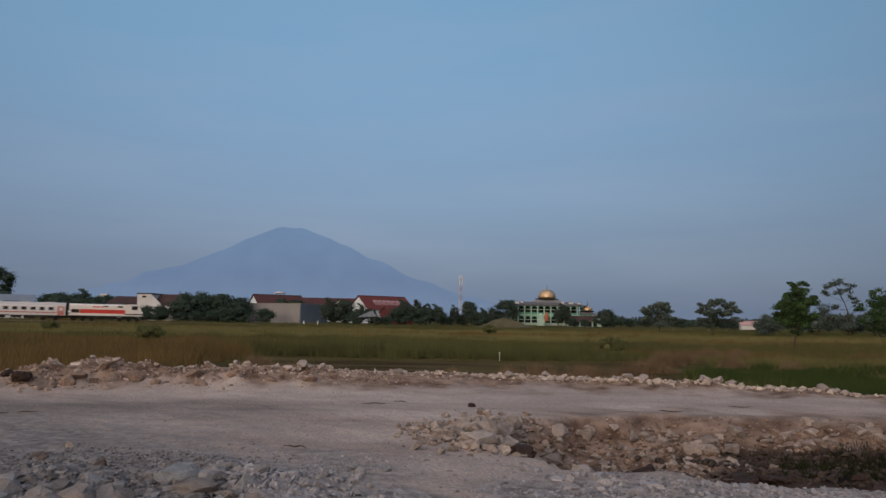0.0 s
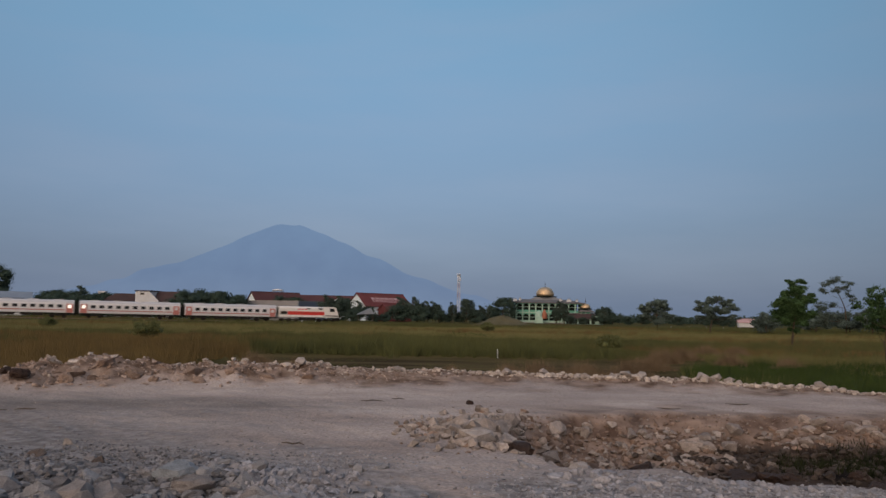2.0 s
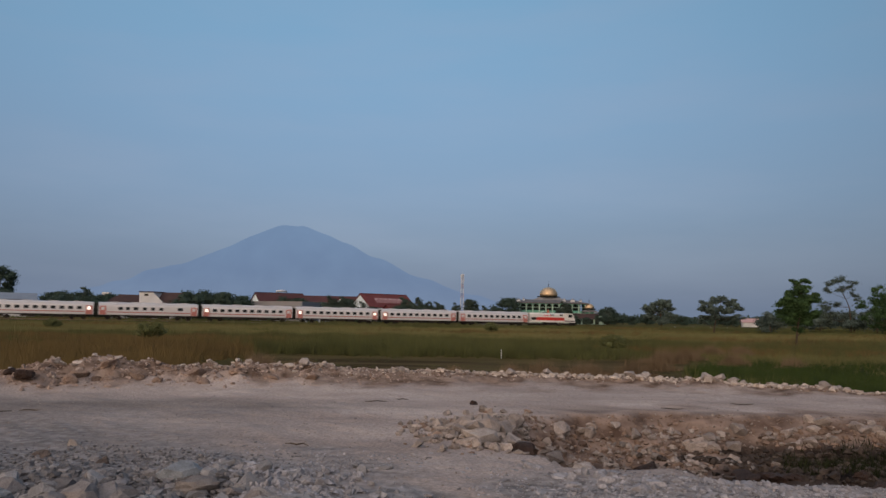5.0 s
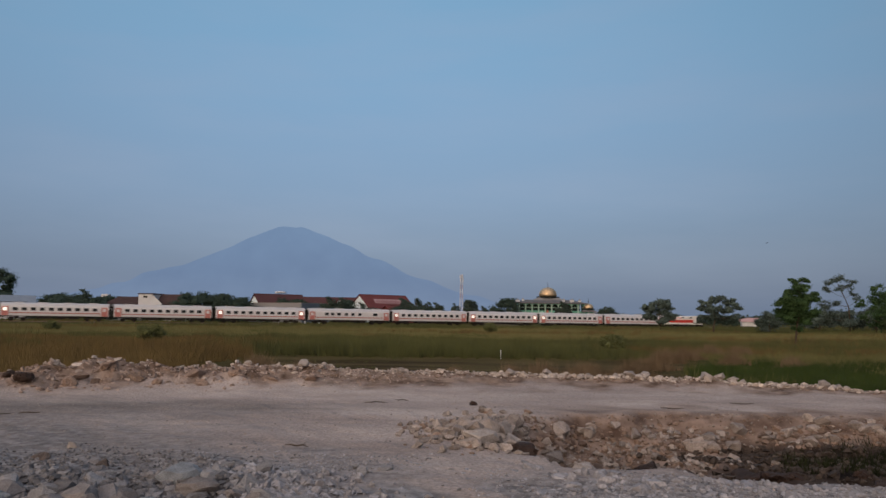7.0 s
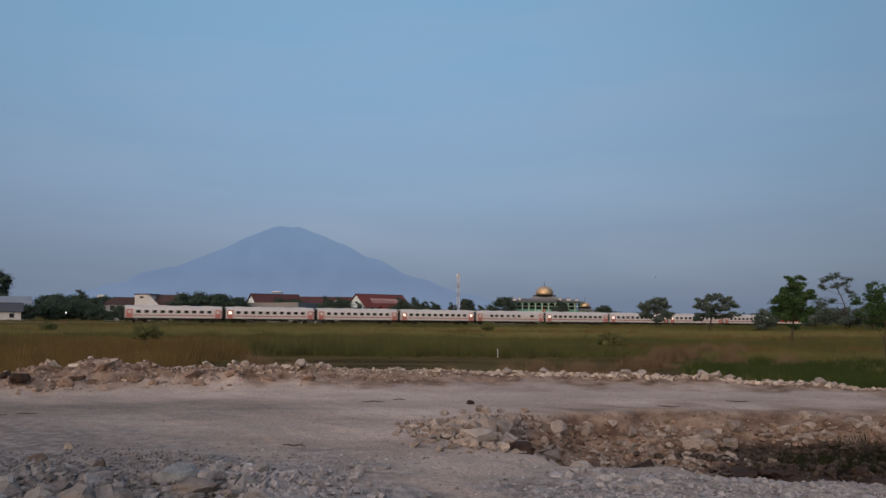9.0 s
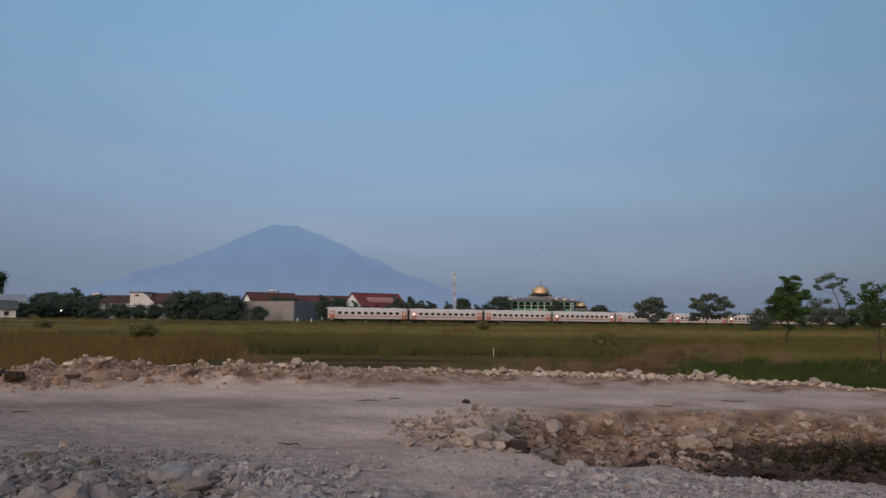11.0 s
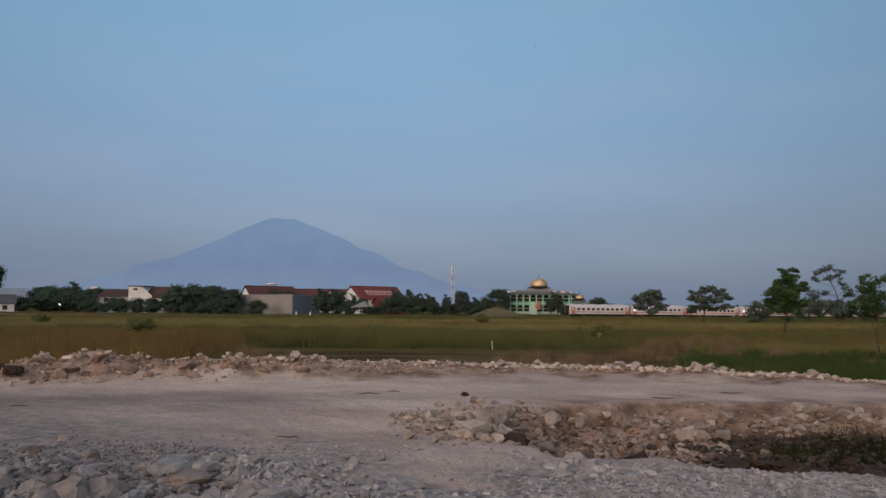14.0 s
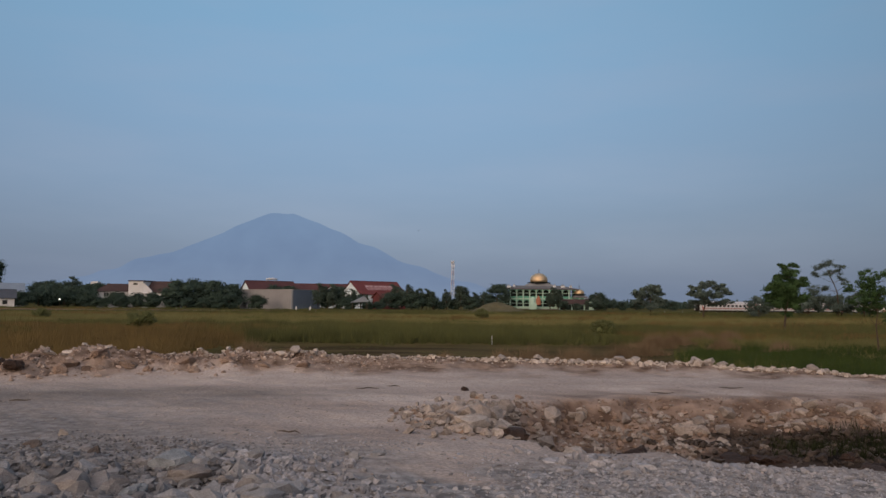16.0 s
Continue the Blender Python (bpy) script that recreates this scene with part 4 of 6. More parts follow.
def build_mosque():
    m = thing("mosque", "green and white two-storey mosque with golden domes", "mosque", pose(42.5, 332, 0, 0, 0, -6))
    # one long block with two storeys of arcades
    X0, X1, D, EAVE = -12.9, 17.9, 20.0, 8.8
    # solid near-black block: the shade inside the arcades is its colour
    part("core", boxes((X0 + 2.0, X1 - 2.0, 2.2, D, 0, 8.4)), INTERIOR_DARK, m, "dark interior behind the arcades")
    part("slab", boxes((X0, X1, -0.55, D, 4.3, 4.75)), MOSQUE_PALE, m, "pale floor slab between the storeys")
    part("plinth", boxes((X0 - 0.3, X1 + 0.3, -0.4, D + 0.3, 0, 0.35)), CONCRETE, m)
    bays = 11
    bw = (X1 - X0) / bays
    mesh_for = {}
    for floor in (0.35, 4.75):
        for i in range(bays):
            x = X0 + bw * (i + 0.5)
            if floor not in mesh_for:
                mesh_for[floor] = part("arch_bay", arch_panel(bw, 3.95, bw * 0.8, 3.6, 2.5), MOSQUE_GREEN, m, at=pose(x, 0, floor)).data
            else:
                shared("arch_bay", mesh_for[floor], m, pose(x, 0, floor))
            part("balustrade", boxes((x - bw / 2 + 0.3, x + bw / 2 - 0.3, -0.25, -0.17, floor + 0.05, floor + 0.85)), MOSQUE_PALE if floor < 1 else MOSQUE_GREEN, m)
            part("lintel", boxes((x - bw / 2 + 0.3, x + bw / 2 - 0.3, 0.35, 0.5, floor + 2.1, floor + 2.35)), MOSQUE_PALE, m)
    for i in range(bays + 1):
        x = X0 + bw * i
        part("column", boxes((x - 0.27, x + 0.27, -0.36, 0.1, 0.35, EAVE), bevel=0.03), MOSQUE_PALE, m, "pale green column")
    for x in (X0, X1):
        part("side_wall", boxes((x - 0.15, x + 0.15, 0, D, 0.35, EAVE)), MOSQUE_GREEN, m)
    # shallow hipped roof in two tiers, up to the rim of the dome
    def tier(name, lo_box, hi_box, z0, z1, material):
        bm = bmesh.new()
        ring = lambda q, z: [bm.verts.new(p) for p in ((q[0], q[2], z), (q[1], q[2], z), (q[1], q[3], z), (q[0], q[3], z))]
        lo, hi = ring(lo_box, z0), ring(hi_box, z1)
        for i in range(4):
            bm.faces.new((lo[i], lo[(i + 1) % 4], hi[(i + 1) % 4], hi[i]))
        bm.faces.new(hi)
        bm.faces.new(lo[::-1])
        return part(name, bm, material, m, "grey hipped roof")

    o = 1.2
    tier("roof", (X0 - o, X1 + o, -o, D + o), (X0 + 5.0, X1 - 5.5, 5.0, D - 4.0), 8.85, 10.35, MOSQUE_ROOF)
    tier("upper_roof", (-4.6, 9.6, 4.0, 17.0), (-1.8, 6.8, 6.5, 14.0), 10.1, 11.45, MOSQUE_TILE)
    part("fascia", boxes((X0 - o, X1 + o, -o - 0.08, -o, 8.55, 8.95)), MOSQUE_ROOF, m, "dark eaves board")
    dome(m, 2.5, 10, 11.9, 3.95, 4.1)
    # small dormers and a stair turret on the roof
    for x, y, z, w in ((X0 + 2.2, 1.6, 8.9, 0.85), (X0 + 4.4, 3.0, 9.2, 0.5), (9.0, 2.5, 9.2, 0.6), (12.6, 2.2, 9.1, 0.9), (X1 - 2.0, 2.0, 8.9, 0.6)):
        t = part("turret", boxes((x - w, x + w, y - w, y + w, z, z + 1.15), bevel=0.05), PLASTER_WHITE, m, "small white roof turret")
        part("turret_cap", lathe([(w * 1.45, z + 1.15), (w * 1.2, z + 1.4), (0.1, z + 1.9)], 4), METAL_ROOF, t, at=pose(x, y, 0, 0, 0, 45))
    # small front pavilion with a pale cap, and an orange spire
    p = part("pavilion", boxes((-2.0, 1.2, -6.0, -3.0, 0, 2.3), bevel=0.05), MOSQUE_PALE, m)
    part("pavilion_roof", lathe([(1.8, 2.3), (1.5, 2.9), (1.45, 4.0), (1.2, 4.7), (0.2, 5.3)], 8), MOSQUE_PALE, p, at=pose(-0.4, -4.4, 0, 0, 0, 22))
    part("spire", lathe([(1.2, 2.0), (1.05, 4.0), (0.2, 5.9)], 8), mat("terracotta_spire", (0.42, 0.17, 0.11), None, 1, 0.8), p, "terracotta spire", at=pose(1.9, -4.6, 0))
    # low porch with brown roof and pale walls
    q = part("porch", boxes((10.7, 25.8, -6.0, 1.0, 0, 2.4)), MOSQUE_PALE, m)
    part("porch_roof", prism([(-7.0, 2.3), (2.0, 2.3), (-1.0, 4.5), (-3.5, 4.5)], 10.0, 23.0), TILE_BROWN, q, "brown tiled porch roof")
    part("gable_wall", boxes((23.0, 26.2, -6.2, -1.0, 0, 3.4), bevel=0.04), MOSQUE_PALE, q, "pale green end wall")
    for k in range(5):
        x = 12.0 + k * 2.6
        # near-black sheet on the solid wall stands for the shade in an opening
        part("porch_opening", boxes((x - 0.95, x + 0.95, -6.05, -5.95, 0.1, 2.1)), INTERIOR_DARK, q)
    # tiered turret with the minor dome
    n = part("minor_tower", boxes((17.4, 21.6, -1.6, 2.6, 2.3, 5.2), bevel=0.05), MOSQUE_GREEN, m)
    for x in (17.6, 19.5, 21.4):
        part("tower_column", boxes((x - 0.2, x + 0.2, -1.85, -1.55, 2.3, 5.2)), MOSQUE_PALE, n)
    part("tower_roof", lathe([(4.6, 5.2), (4.4, 5.5), (2.9, 6.1), (2.6, 6.3)], 4), MOSQUE_ROOF, n, at=pose(19.5, 0.5, 0, 0, 0, 45))
    dome(m, 19.5, 0.5, 6.7, 2.15, 2.1)


def build_tower():
    t = thing("radio_tower", "red and white lattice radio mast with antennas", "radio mast", pose(15.6, 700, -2.2))
    H, n = 41.5, 10
    half = lambda z: 1.7 - 1.0 * z / H
    for k in range(n):
        z0, z1 = H * k / n, H * (k + 1) / n
        bm = bmesh.new()
        a, b = half(z0), half(z1)
        for sx, sy in ((-1, -1), (1, -1), (1, 1), (-1, 1)):
            tube(bm, [(sx * a, sy * a, z0), (sx * b, sy * b, z1)], [0.24, 0.24], 5)
            ex, ey = -sy, sx
            tube(bm, [(sx * a, sy * a, z0), (ex * b, ey * b, z1)], [0.14, 0.14], 4)
            tube(bm, [(sx * b, sy * b, z1), (ex * b, ey * b, z1)], [0.1, 0.1], 4)
        part("lattice_section", bm, TOWER_RED_HAZED if k in (5, 7) else TOWER_WHITE, t)
    for k in range(3):
        ang = k * 120
        part("antenna", boxes((1.2, 1.8, -0.4, 0.4, 35.6, 39.0), bevel=0.05), TOWER_WHITE, t, at=pose(0, 0, 0, 0, 0, ang))
        part("antenna", boxes((1.1, 1.7, -0.4, 0.4, 39.6, 42.4), bevel=0.05), TOWER_WHITE, t, at=pose(0, 0, 0, 0, 0, ang + 40))
    part("lightning_rod", tube(bmesh.new(), [(0, 0, 41.5), (0, 0, 44)], [0.08, 0.04], 5), TOWER_WHITE, t)


build_west_houses()
build_warehouse()
build_red_roofs()
build_mosque()
build_tower()
gable_house("house", "far low house with a faded pink roof and white wall", pose(133, 336, 0, 0, 0, -10), 6.5, 4, 2.2, 3.4, PLASTER_WHITE, ROOF_PAINT)
for x, y, w in ((70.5, 360, 3.0), (74.5, 372, 2.4)):
    gable_house("house", "small far white house among the trees", pose(x, y, 0, 0, 0, 8), w, 3.5, 4.2, 5.3, PLASTER_WHITE, METAL_ROOF)


# ---- trees ----
def leaf_cards(centres, size, rng, flat=0.0):
    """Small pointed leaf pieces (two triangles folded) at the centres."""
    n = len(centres)
    d = rng.normal(size=(n, 3))
    d[:, 2] *= 1 - flat
    d /= np.linalg.norm(d, axis=1)[:, None]
    e = np.cross(d, rng.normal(size=(n, 3)))
    e /= np.linalg.norm(e, axis=1)[:, None]
    s = (size * rng.uniform(0.6, 1.3, n))[:, None]
    up = np.cross(d, e)
    v = np.stack([centres - d * s, centres + e * s * 0.5 + up * s * 0.15, centres + d * s, centres - e * s * 0.5 + up * s * 0.15], 1).reshape(-1, 3)
    i = np.arange(n)[:, None] * 4
    return v, i + np.array([[0, 1, 2, 3]])


def cores(centres, radii, rng):
    """Small uneven leaf masses (a jittered quad ball each) that close the inside of a clump."""
    g = (-1, 0, 1)
    idx = {}
    quads = []
    for ax in range(3):
        for sg in (-1, 1):
            for i in (0, 1):
                for j in (0, 1):
                    q = []
                    for a, b in ((i, j), (i + 1, j), (i + 1, j + 1), (i, j + 1)):
                        p = [0, 0, 0]
                        p[ax], p[(ax + 1) % 3], p[(ax + 2) % 3] = sg, g[a], g[b]
                        q.append(idx.setdefault(tuple(p), len(idx)))
                    quads.append(q if sg > 0 else q[::-1])
    base = np.array(list(idx), float)
    base /= np.linalg.norm(base, axis=1)[:, None]
    quads = np.array(quads)
    n, m = len(centres), len(base)
    v = base[None] * rng.uniform(0.6, 1.25, (n, m, 1)) * np.array([1, 1, 0.72]) * np.asarray(radii)[:, None, None] + np.asarray(centres)[:, None]
    return v.reshape(-1, 3), (quads[None] + (np.arange(n) * m)[:, None, None]).reshape(-1, 4)


def lobed_tree(label, at, stem, lobes, leaf, leaves, size, trunk_r, seed, squash=0.75, depth=0.5, core=0.58, loose=0.6, name="tree", group=""):
    """A tree of known habit: stem points (x, z), and leaf lobes (x, z, radius) on limbs that spring from the stem."""
    rng = np.random.default_rng(seed)
    t = thing(name, label, "tree", at, group)
    bm = bmesh.new()
    pts = [np.array([x, rng.normal() * 0.05, z]) for x, z in stem]
    n = len(pts)
    tube(bm, pts, [trunk_r * (1.2 - 1.0 * k / (n - 1)) for k in range(n)])
    spread = max(abs(x) for x, z, r in lobes)
    cs, rs, leafs = [], [], []
    area = sum(r * r for x, z, r in lobes)
    for x, z, r in lobes:
        c = np.array([x, rng.normal() * spread * depth * 0.6, z])
        below = [p for p in pts if p[2] < z - 0.25 * r]
        s0 = below[-1] if below else pts[0]
        m = s0 * 0.45 + c * 0.55 + np.array([rng.normal() * 0.1 * r, 0, -0.10 * abs(z - s0[2])])
        tube(bm, [s0, m, c], [trunk_r * 0.30, trunk_r * 0.2, trunk_r * 0.06], 5)
        for _ in range(5):
            d = rng.normal(size=3)
            q = c + np.clip(d, -1.4, 1.4) * r * loose * np.array([1, 1, squash])
            k = max(4, int(leaves * r * r / area / 5 * rng.uniform(0.5, 1.5)))
            leafs.append(q + np.clip(rng.normal(size=(k, 3)), -2, 2) * r * (0.1 + 0.4 * loose) * rng.uniform(0.7, 1.25) * np.array([1, 1, squash]))
            cs.append(q)
            rs.append(r * core * rng.uniform(0.45, 0.9))
    part("trunk", bm, BARK, t)
    v, f = leaf_cards(np.concatenate(leafs), size, rng, 0.3)
    v2, f2 = cores(np.array(cs), rs, rng)
    raw("crown", np.concatenate([v, v2]), np.concatenate([f, f2 + len(v)]), leaf, t)
    return t


def tree(label, at, height, crown_r, crown_base, leaf, leaves, size, seed, clumps=26, clump_r=0.28, trunk_r=0.16, flat=0.0, limbs=7, lean=0.0, taper=0.0, name="tree", group=""):
    """A tapered trunk, limbs, and a crown of leaf clumps at the limb ends."""
    rng = np.random.default_rng(seed)
    t = thing(name, label, "tree", at, group)
    bm = bmesh.new()
    top = np.array([lean * height, rng.normal() * 0.1, height * 0.82])
    stem = [np.array([lean * height * k * k + rng.normal() * 0.03 * height * k * (1 - k), rng.normal() * 0.03 * height * k, top[2] * k]) for k in np.linspace(0, 1, 6)]
    stem[0] = np.array([0, 0, -0.15])
    tube(bm, stem, [trunk_r * (1.25 - 1.0 * k) for k in np.linspace(0, 1, 6)])
    mid = (height + crown_base) / 2
    half = (height - crown_base) / 2
    cs = []
    for k in range(clumps):
        u = rng.normal(size=3)
        u /= np.linalg.norm(u)
        r = rng.uniform(0.45, 1.0) ** 0.6
        c = np.array([u[0] * crown_r * r + lean * height * 0.8, u[1] * crown_r * r, mid + u[2] * half * r * 0.86])
        if flat:
            c[2] = crown_base + (height - crown_base) * (0.45 + 0.5 * rng.uniform() - 0.35 * (np.hypot(c[0], c[1]) / crown_r) ** 2 * flat)
        if taper:
            k = 1 - taper * (c[2] - crown_base) / (height - crown_base)
            c[0], c[1] = c[0] * k, c[1] * k
        cs.append(c)
    for k in range(limbs):
        c = cs[k]
        f = np.clip((c[2] / height) * 0.6, 0.25, 0.8)
        j = f * 5
        i = int(j)
        s = stem[i] + (stem[min(i + 1, 5)] - stem[i]) * (j - i)
        m = (s + c) / 2 + np.array([0, 0, -0.06 * height])
        tube(bm, [s, m, c], [trunk_r * 0.5, trunk_r * 0.32, trunk_r * 0.1], 5)
    part("trunk", bm, BARK, t)
    pts = []
    for c in cs:
        k = max(4, int(leaves / clumps * rng.uniform(0.6, 1.4)))
        pts.append(c + np.clip(rng.normal(size=(k, 3)), -1.5, 1.5) * crown_r * clump_r * np.array([1, 1, 0.7]) * rng.uniform(0.7, 1.2))
    v, f = leaf_cards(np.concatenate(pts), size, rng, 0.3)
    v2, f2 = cores(np.array(cs), [crown_r * clump_r * rng.uniform(0.75, 1.2) for _ in cs], rng)
    raw("crown", np.concatenate([v, v2]), np.concatenate([f, f2 + len(v)]), leaf, t)
    return t


def ground_z(x, y):
    return float(land(np.array([x]), np.array([y]))[0])


def stand(x, y, rz=0):
    return pose(x, y, ground_z(x, y), 0, 0, rz)


lobed_tree("leafy young tree with fresh green leaves in the grass", pose(38.75, 85, ground_z(38.75, 85) + 0.25),
           ((0.00, -0.19), (0.02, 1.00), (0.21, 2.42), (0.47, 4.08), (0.59, 5.50), (0.36, 6.68)),
           ((-1.65, 4.43, 0.74), (-0.82, 3.72, 0.93), (-1.25, 5.21, 0.59), (0.18, 5.62, 0.93), (-0.18, 6.80, 0.49), (1.17, 6.49, 0.63), (1.73, 7.20, 0.37), (1.48, 5.26, 0.83), (0.38, 4.19, 1.12), (1.77, 3.72, 0.78), (0.62, 2.77, 0.93), (-0.18, 3.01, 0.74), (1.27, 2.46, 0.59), (1.03, 7.11, 0.34), (0.18, 1.71, 0.53), (-1.91, 4.60, 0.39), (-0.26, 7.20, 0.27), (-0.62, 4.55, 0.83), (1.07, 4.31, 0.88), (1.87, 5.74, 0.44), (0.38, 6.35, 0.66), (0.68, 5.02, 0.98), (-0.42, 5.74, 0.69), (-0.82, 2.65, 0.64), (1.27, 3.13, 0.78), (0.18, 3.37, 0.98)),
           LEAF_BRIGHT, 18000, 0.12, 0.12, 44, loose=0.5, core=0.66)
lobed_tree("sparse young tree with drooping green leaves", stand(28.45, 49.2),
           ((0.05, -0.20), (-0.08, 0.82), (-0.19, 1.77), (-0.08, 2.72), (-0.15, 3.67), (-0.35, 4.49)),
           ((-0.87, 5.06, 0.38), (-0.52, 4.81, 0.44), (-0.19, 4.60, 0.44), (-0.90, 4.42, 0.34), (-0.38, 4.05, 0.50), (0.08, 4.49, 0.47), (0.08, 3.78, 0.53), (-0.76, 3.64, 0.41), (-1.17, 3.45, 0.31), (-1.74, 4.13, 0.31), (-1.94, 4.08, 0.22), (-1.51, 3.32, 0.31), (-0.35, 3.26, 0.44), (-0.63, 2.83, 0.41), (0.08, 3.10, 0.50), (-0.19, 2.56, 0.41), (0.60, 4.76, 0.53), (0.87, 3.94, 0.59), (0.73, 3.10, 0.53), (0.46, 2.34, 0.41), (1.21, 3.47, 0.41)),
           LEAF_BRIGHT, 7000, 0.075, 0.06, 14, core=0.34)
lobed_tree("spreading tree with a layered crown beside the railway", stand(57.6, 165),
           ((0.00, -0.23), (0.05, 1.15), (0.46, 2.99), (1.15, 4.83), (1.61, 6.67)),
           ((-1.84, 6.30, 1.34), (-0.46, 7.04, 1.34), (1.38, 7.31, 1.34), (2.39, 7.68, 1.03), (3.68, 6.85, 1.24), (4.83, 6.21, 1.13), (5.43, 5.11, 1.13), (5.98, 3.63, 0.93), (4.60, 3.54, 1.24), (3.22, 4.74, 1.44), (1.38, 5.29, 1.55), (-0.83, 5.11, 1.44), (-2.12, 5.11, 1.13), (-1.38, 3.63, 1.34), (0.55, 3.45, 1.44), (2.39, 3.45, 1.34), (-0.55, 2.44, 1.13), (1.38, 4.14, 1.35), (0.0, 5.06, 1.35), (2.76, 5.75, 1.25)),
           LEAF_HAZED, 9000, 0.19, 0.18, 5, squash=0.5, core=0.6, loose=0.5)
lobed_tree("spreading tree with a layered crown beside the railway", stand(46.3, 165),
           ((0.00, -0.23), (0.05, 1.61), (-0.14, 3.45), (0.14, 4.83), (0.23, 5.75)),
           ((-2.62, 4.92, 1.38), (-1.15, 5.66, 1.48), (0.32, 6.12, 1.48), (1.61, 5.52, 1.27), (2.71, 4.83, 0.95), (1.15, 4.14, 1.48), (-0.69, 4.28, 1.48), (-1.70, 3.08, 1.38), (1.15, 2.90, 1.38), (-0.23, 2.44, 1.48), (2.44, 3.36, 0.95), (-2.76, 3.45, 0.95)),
           LEAF_HAZED, 7000, 0.19, 0.16, 6, squash=0.5, core=0.6, loose=0.5)
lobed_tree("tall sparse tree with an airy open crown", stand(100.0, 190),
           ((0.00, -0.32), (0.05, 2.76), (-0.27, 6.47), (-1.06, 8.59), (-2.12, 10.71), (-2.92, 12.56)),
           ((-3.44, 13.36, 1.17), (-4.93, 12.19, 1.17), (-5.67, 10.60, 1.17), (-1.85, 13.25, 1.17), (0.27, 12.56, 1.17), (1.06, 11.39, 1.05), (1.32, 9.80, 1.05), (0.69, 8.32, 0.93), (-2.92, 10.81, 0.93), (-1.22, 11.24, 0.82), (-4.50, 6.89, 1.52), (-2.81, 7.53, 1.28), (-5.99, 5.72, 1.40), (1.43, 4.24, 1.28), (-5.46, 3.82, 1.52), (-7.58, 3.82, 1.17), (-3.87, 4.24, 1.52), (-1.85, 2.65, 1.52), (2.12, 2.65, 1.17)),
           LEAF_HAZED, 9500, 0.16, 0.16, 8, squash=0.6, core=0.36)
tree("low leafy tree under a taller one", stand(93.5, 192), 5.4, 3.6, 0.6, LEAF_HAZED, 2600, 0.22, 9, 26, 0.24, 0.2)
tree("low leafy tree at the field's edge", stand(104, 196), 6.2, 4.0, 1.0, LEAF_HAZED, 2600, 0.22, 10, 22, 0.24, 0.2)
tree("low leafy tree at the field's edge", stand(106.5, 190), 6.6, 3.4, 1.0, LEAF_HAZED, 2400, 0.22, 12, 22, 0.24, 0.15)
tree("low dense bush beside the railway", stand(72.6, 172), 4.9, 2.7, 0.2, LEAF_HAZED, 3000, 0.18, 11, 20, 0.26, 0.15, name="bush")
tree("tall dark tree beside the shed", stand(-152.5, 262), 17.8, 4.6, 6.0, LEAF_DARK, 8000, 0.22, 15, 60, 0.24, 0.26)

# background trees: five forms, each copied along the far side of the railway
forms = [tree("dark leafy tree beyond the railway", stand(-78.6, 237), 8.6, 5.0, 0.3, LEAF_DARK, 3500, 0.28, 21, 30, 0.24, 0.25, group="trees beyond the railway"),
         tree("dark leafy tree beyond the railway", stand(-70, 240), 9.2, 4.6, 0.3, LEAF_DARK, 3300, 0.28, 22, 28, 0.24, 0.25, group="trees beyond the railway"),
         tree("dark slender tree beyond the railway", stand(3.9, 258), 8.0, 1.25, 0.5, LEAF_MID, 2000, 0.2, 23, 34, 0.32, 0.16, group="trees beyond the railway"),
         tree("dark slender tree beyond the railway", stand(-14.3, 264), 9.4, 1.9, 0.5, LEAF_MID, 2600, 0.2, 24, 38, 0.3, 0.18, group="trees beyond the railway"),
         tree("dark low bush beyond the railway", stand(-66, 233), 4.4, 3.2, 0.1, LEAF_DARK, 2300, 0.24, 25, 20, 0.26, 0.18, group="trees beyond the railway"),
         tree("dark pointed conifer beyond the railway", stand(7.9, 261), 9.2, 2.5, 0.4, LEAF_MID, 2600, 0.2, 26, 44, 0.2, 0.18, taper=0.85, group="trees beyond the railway")]
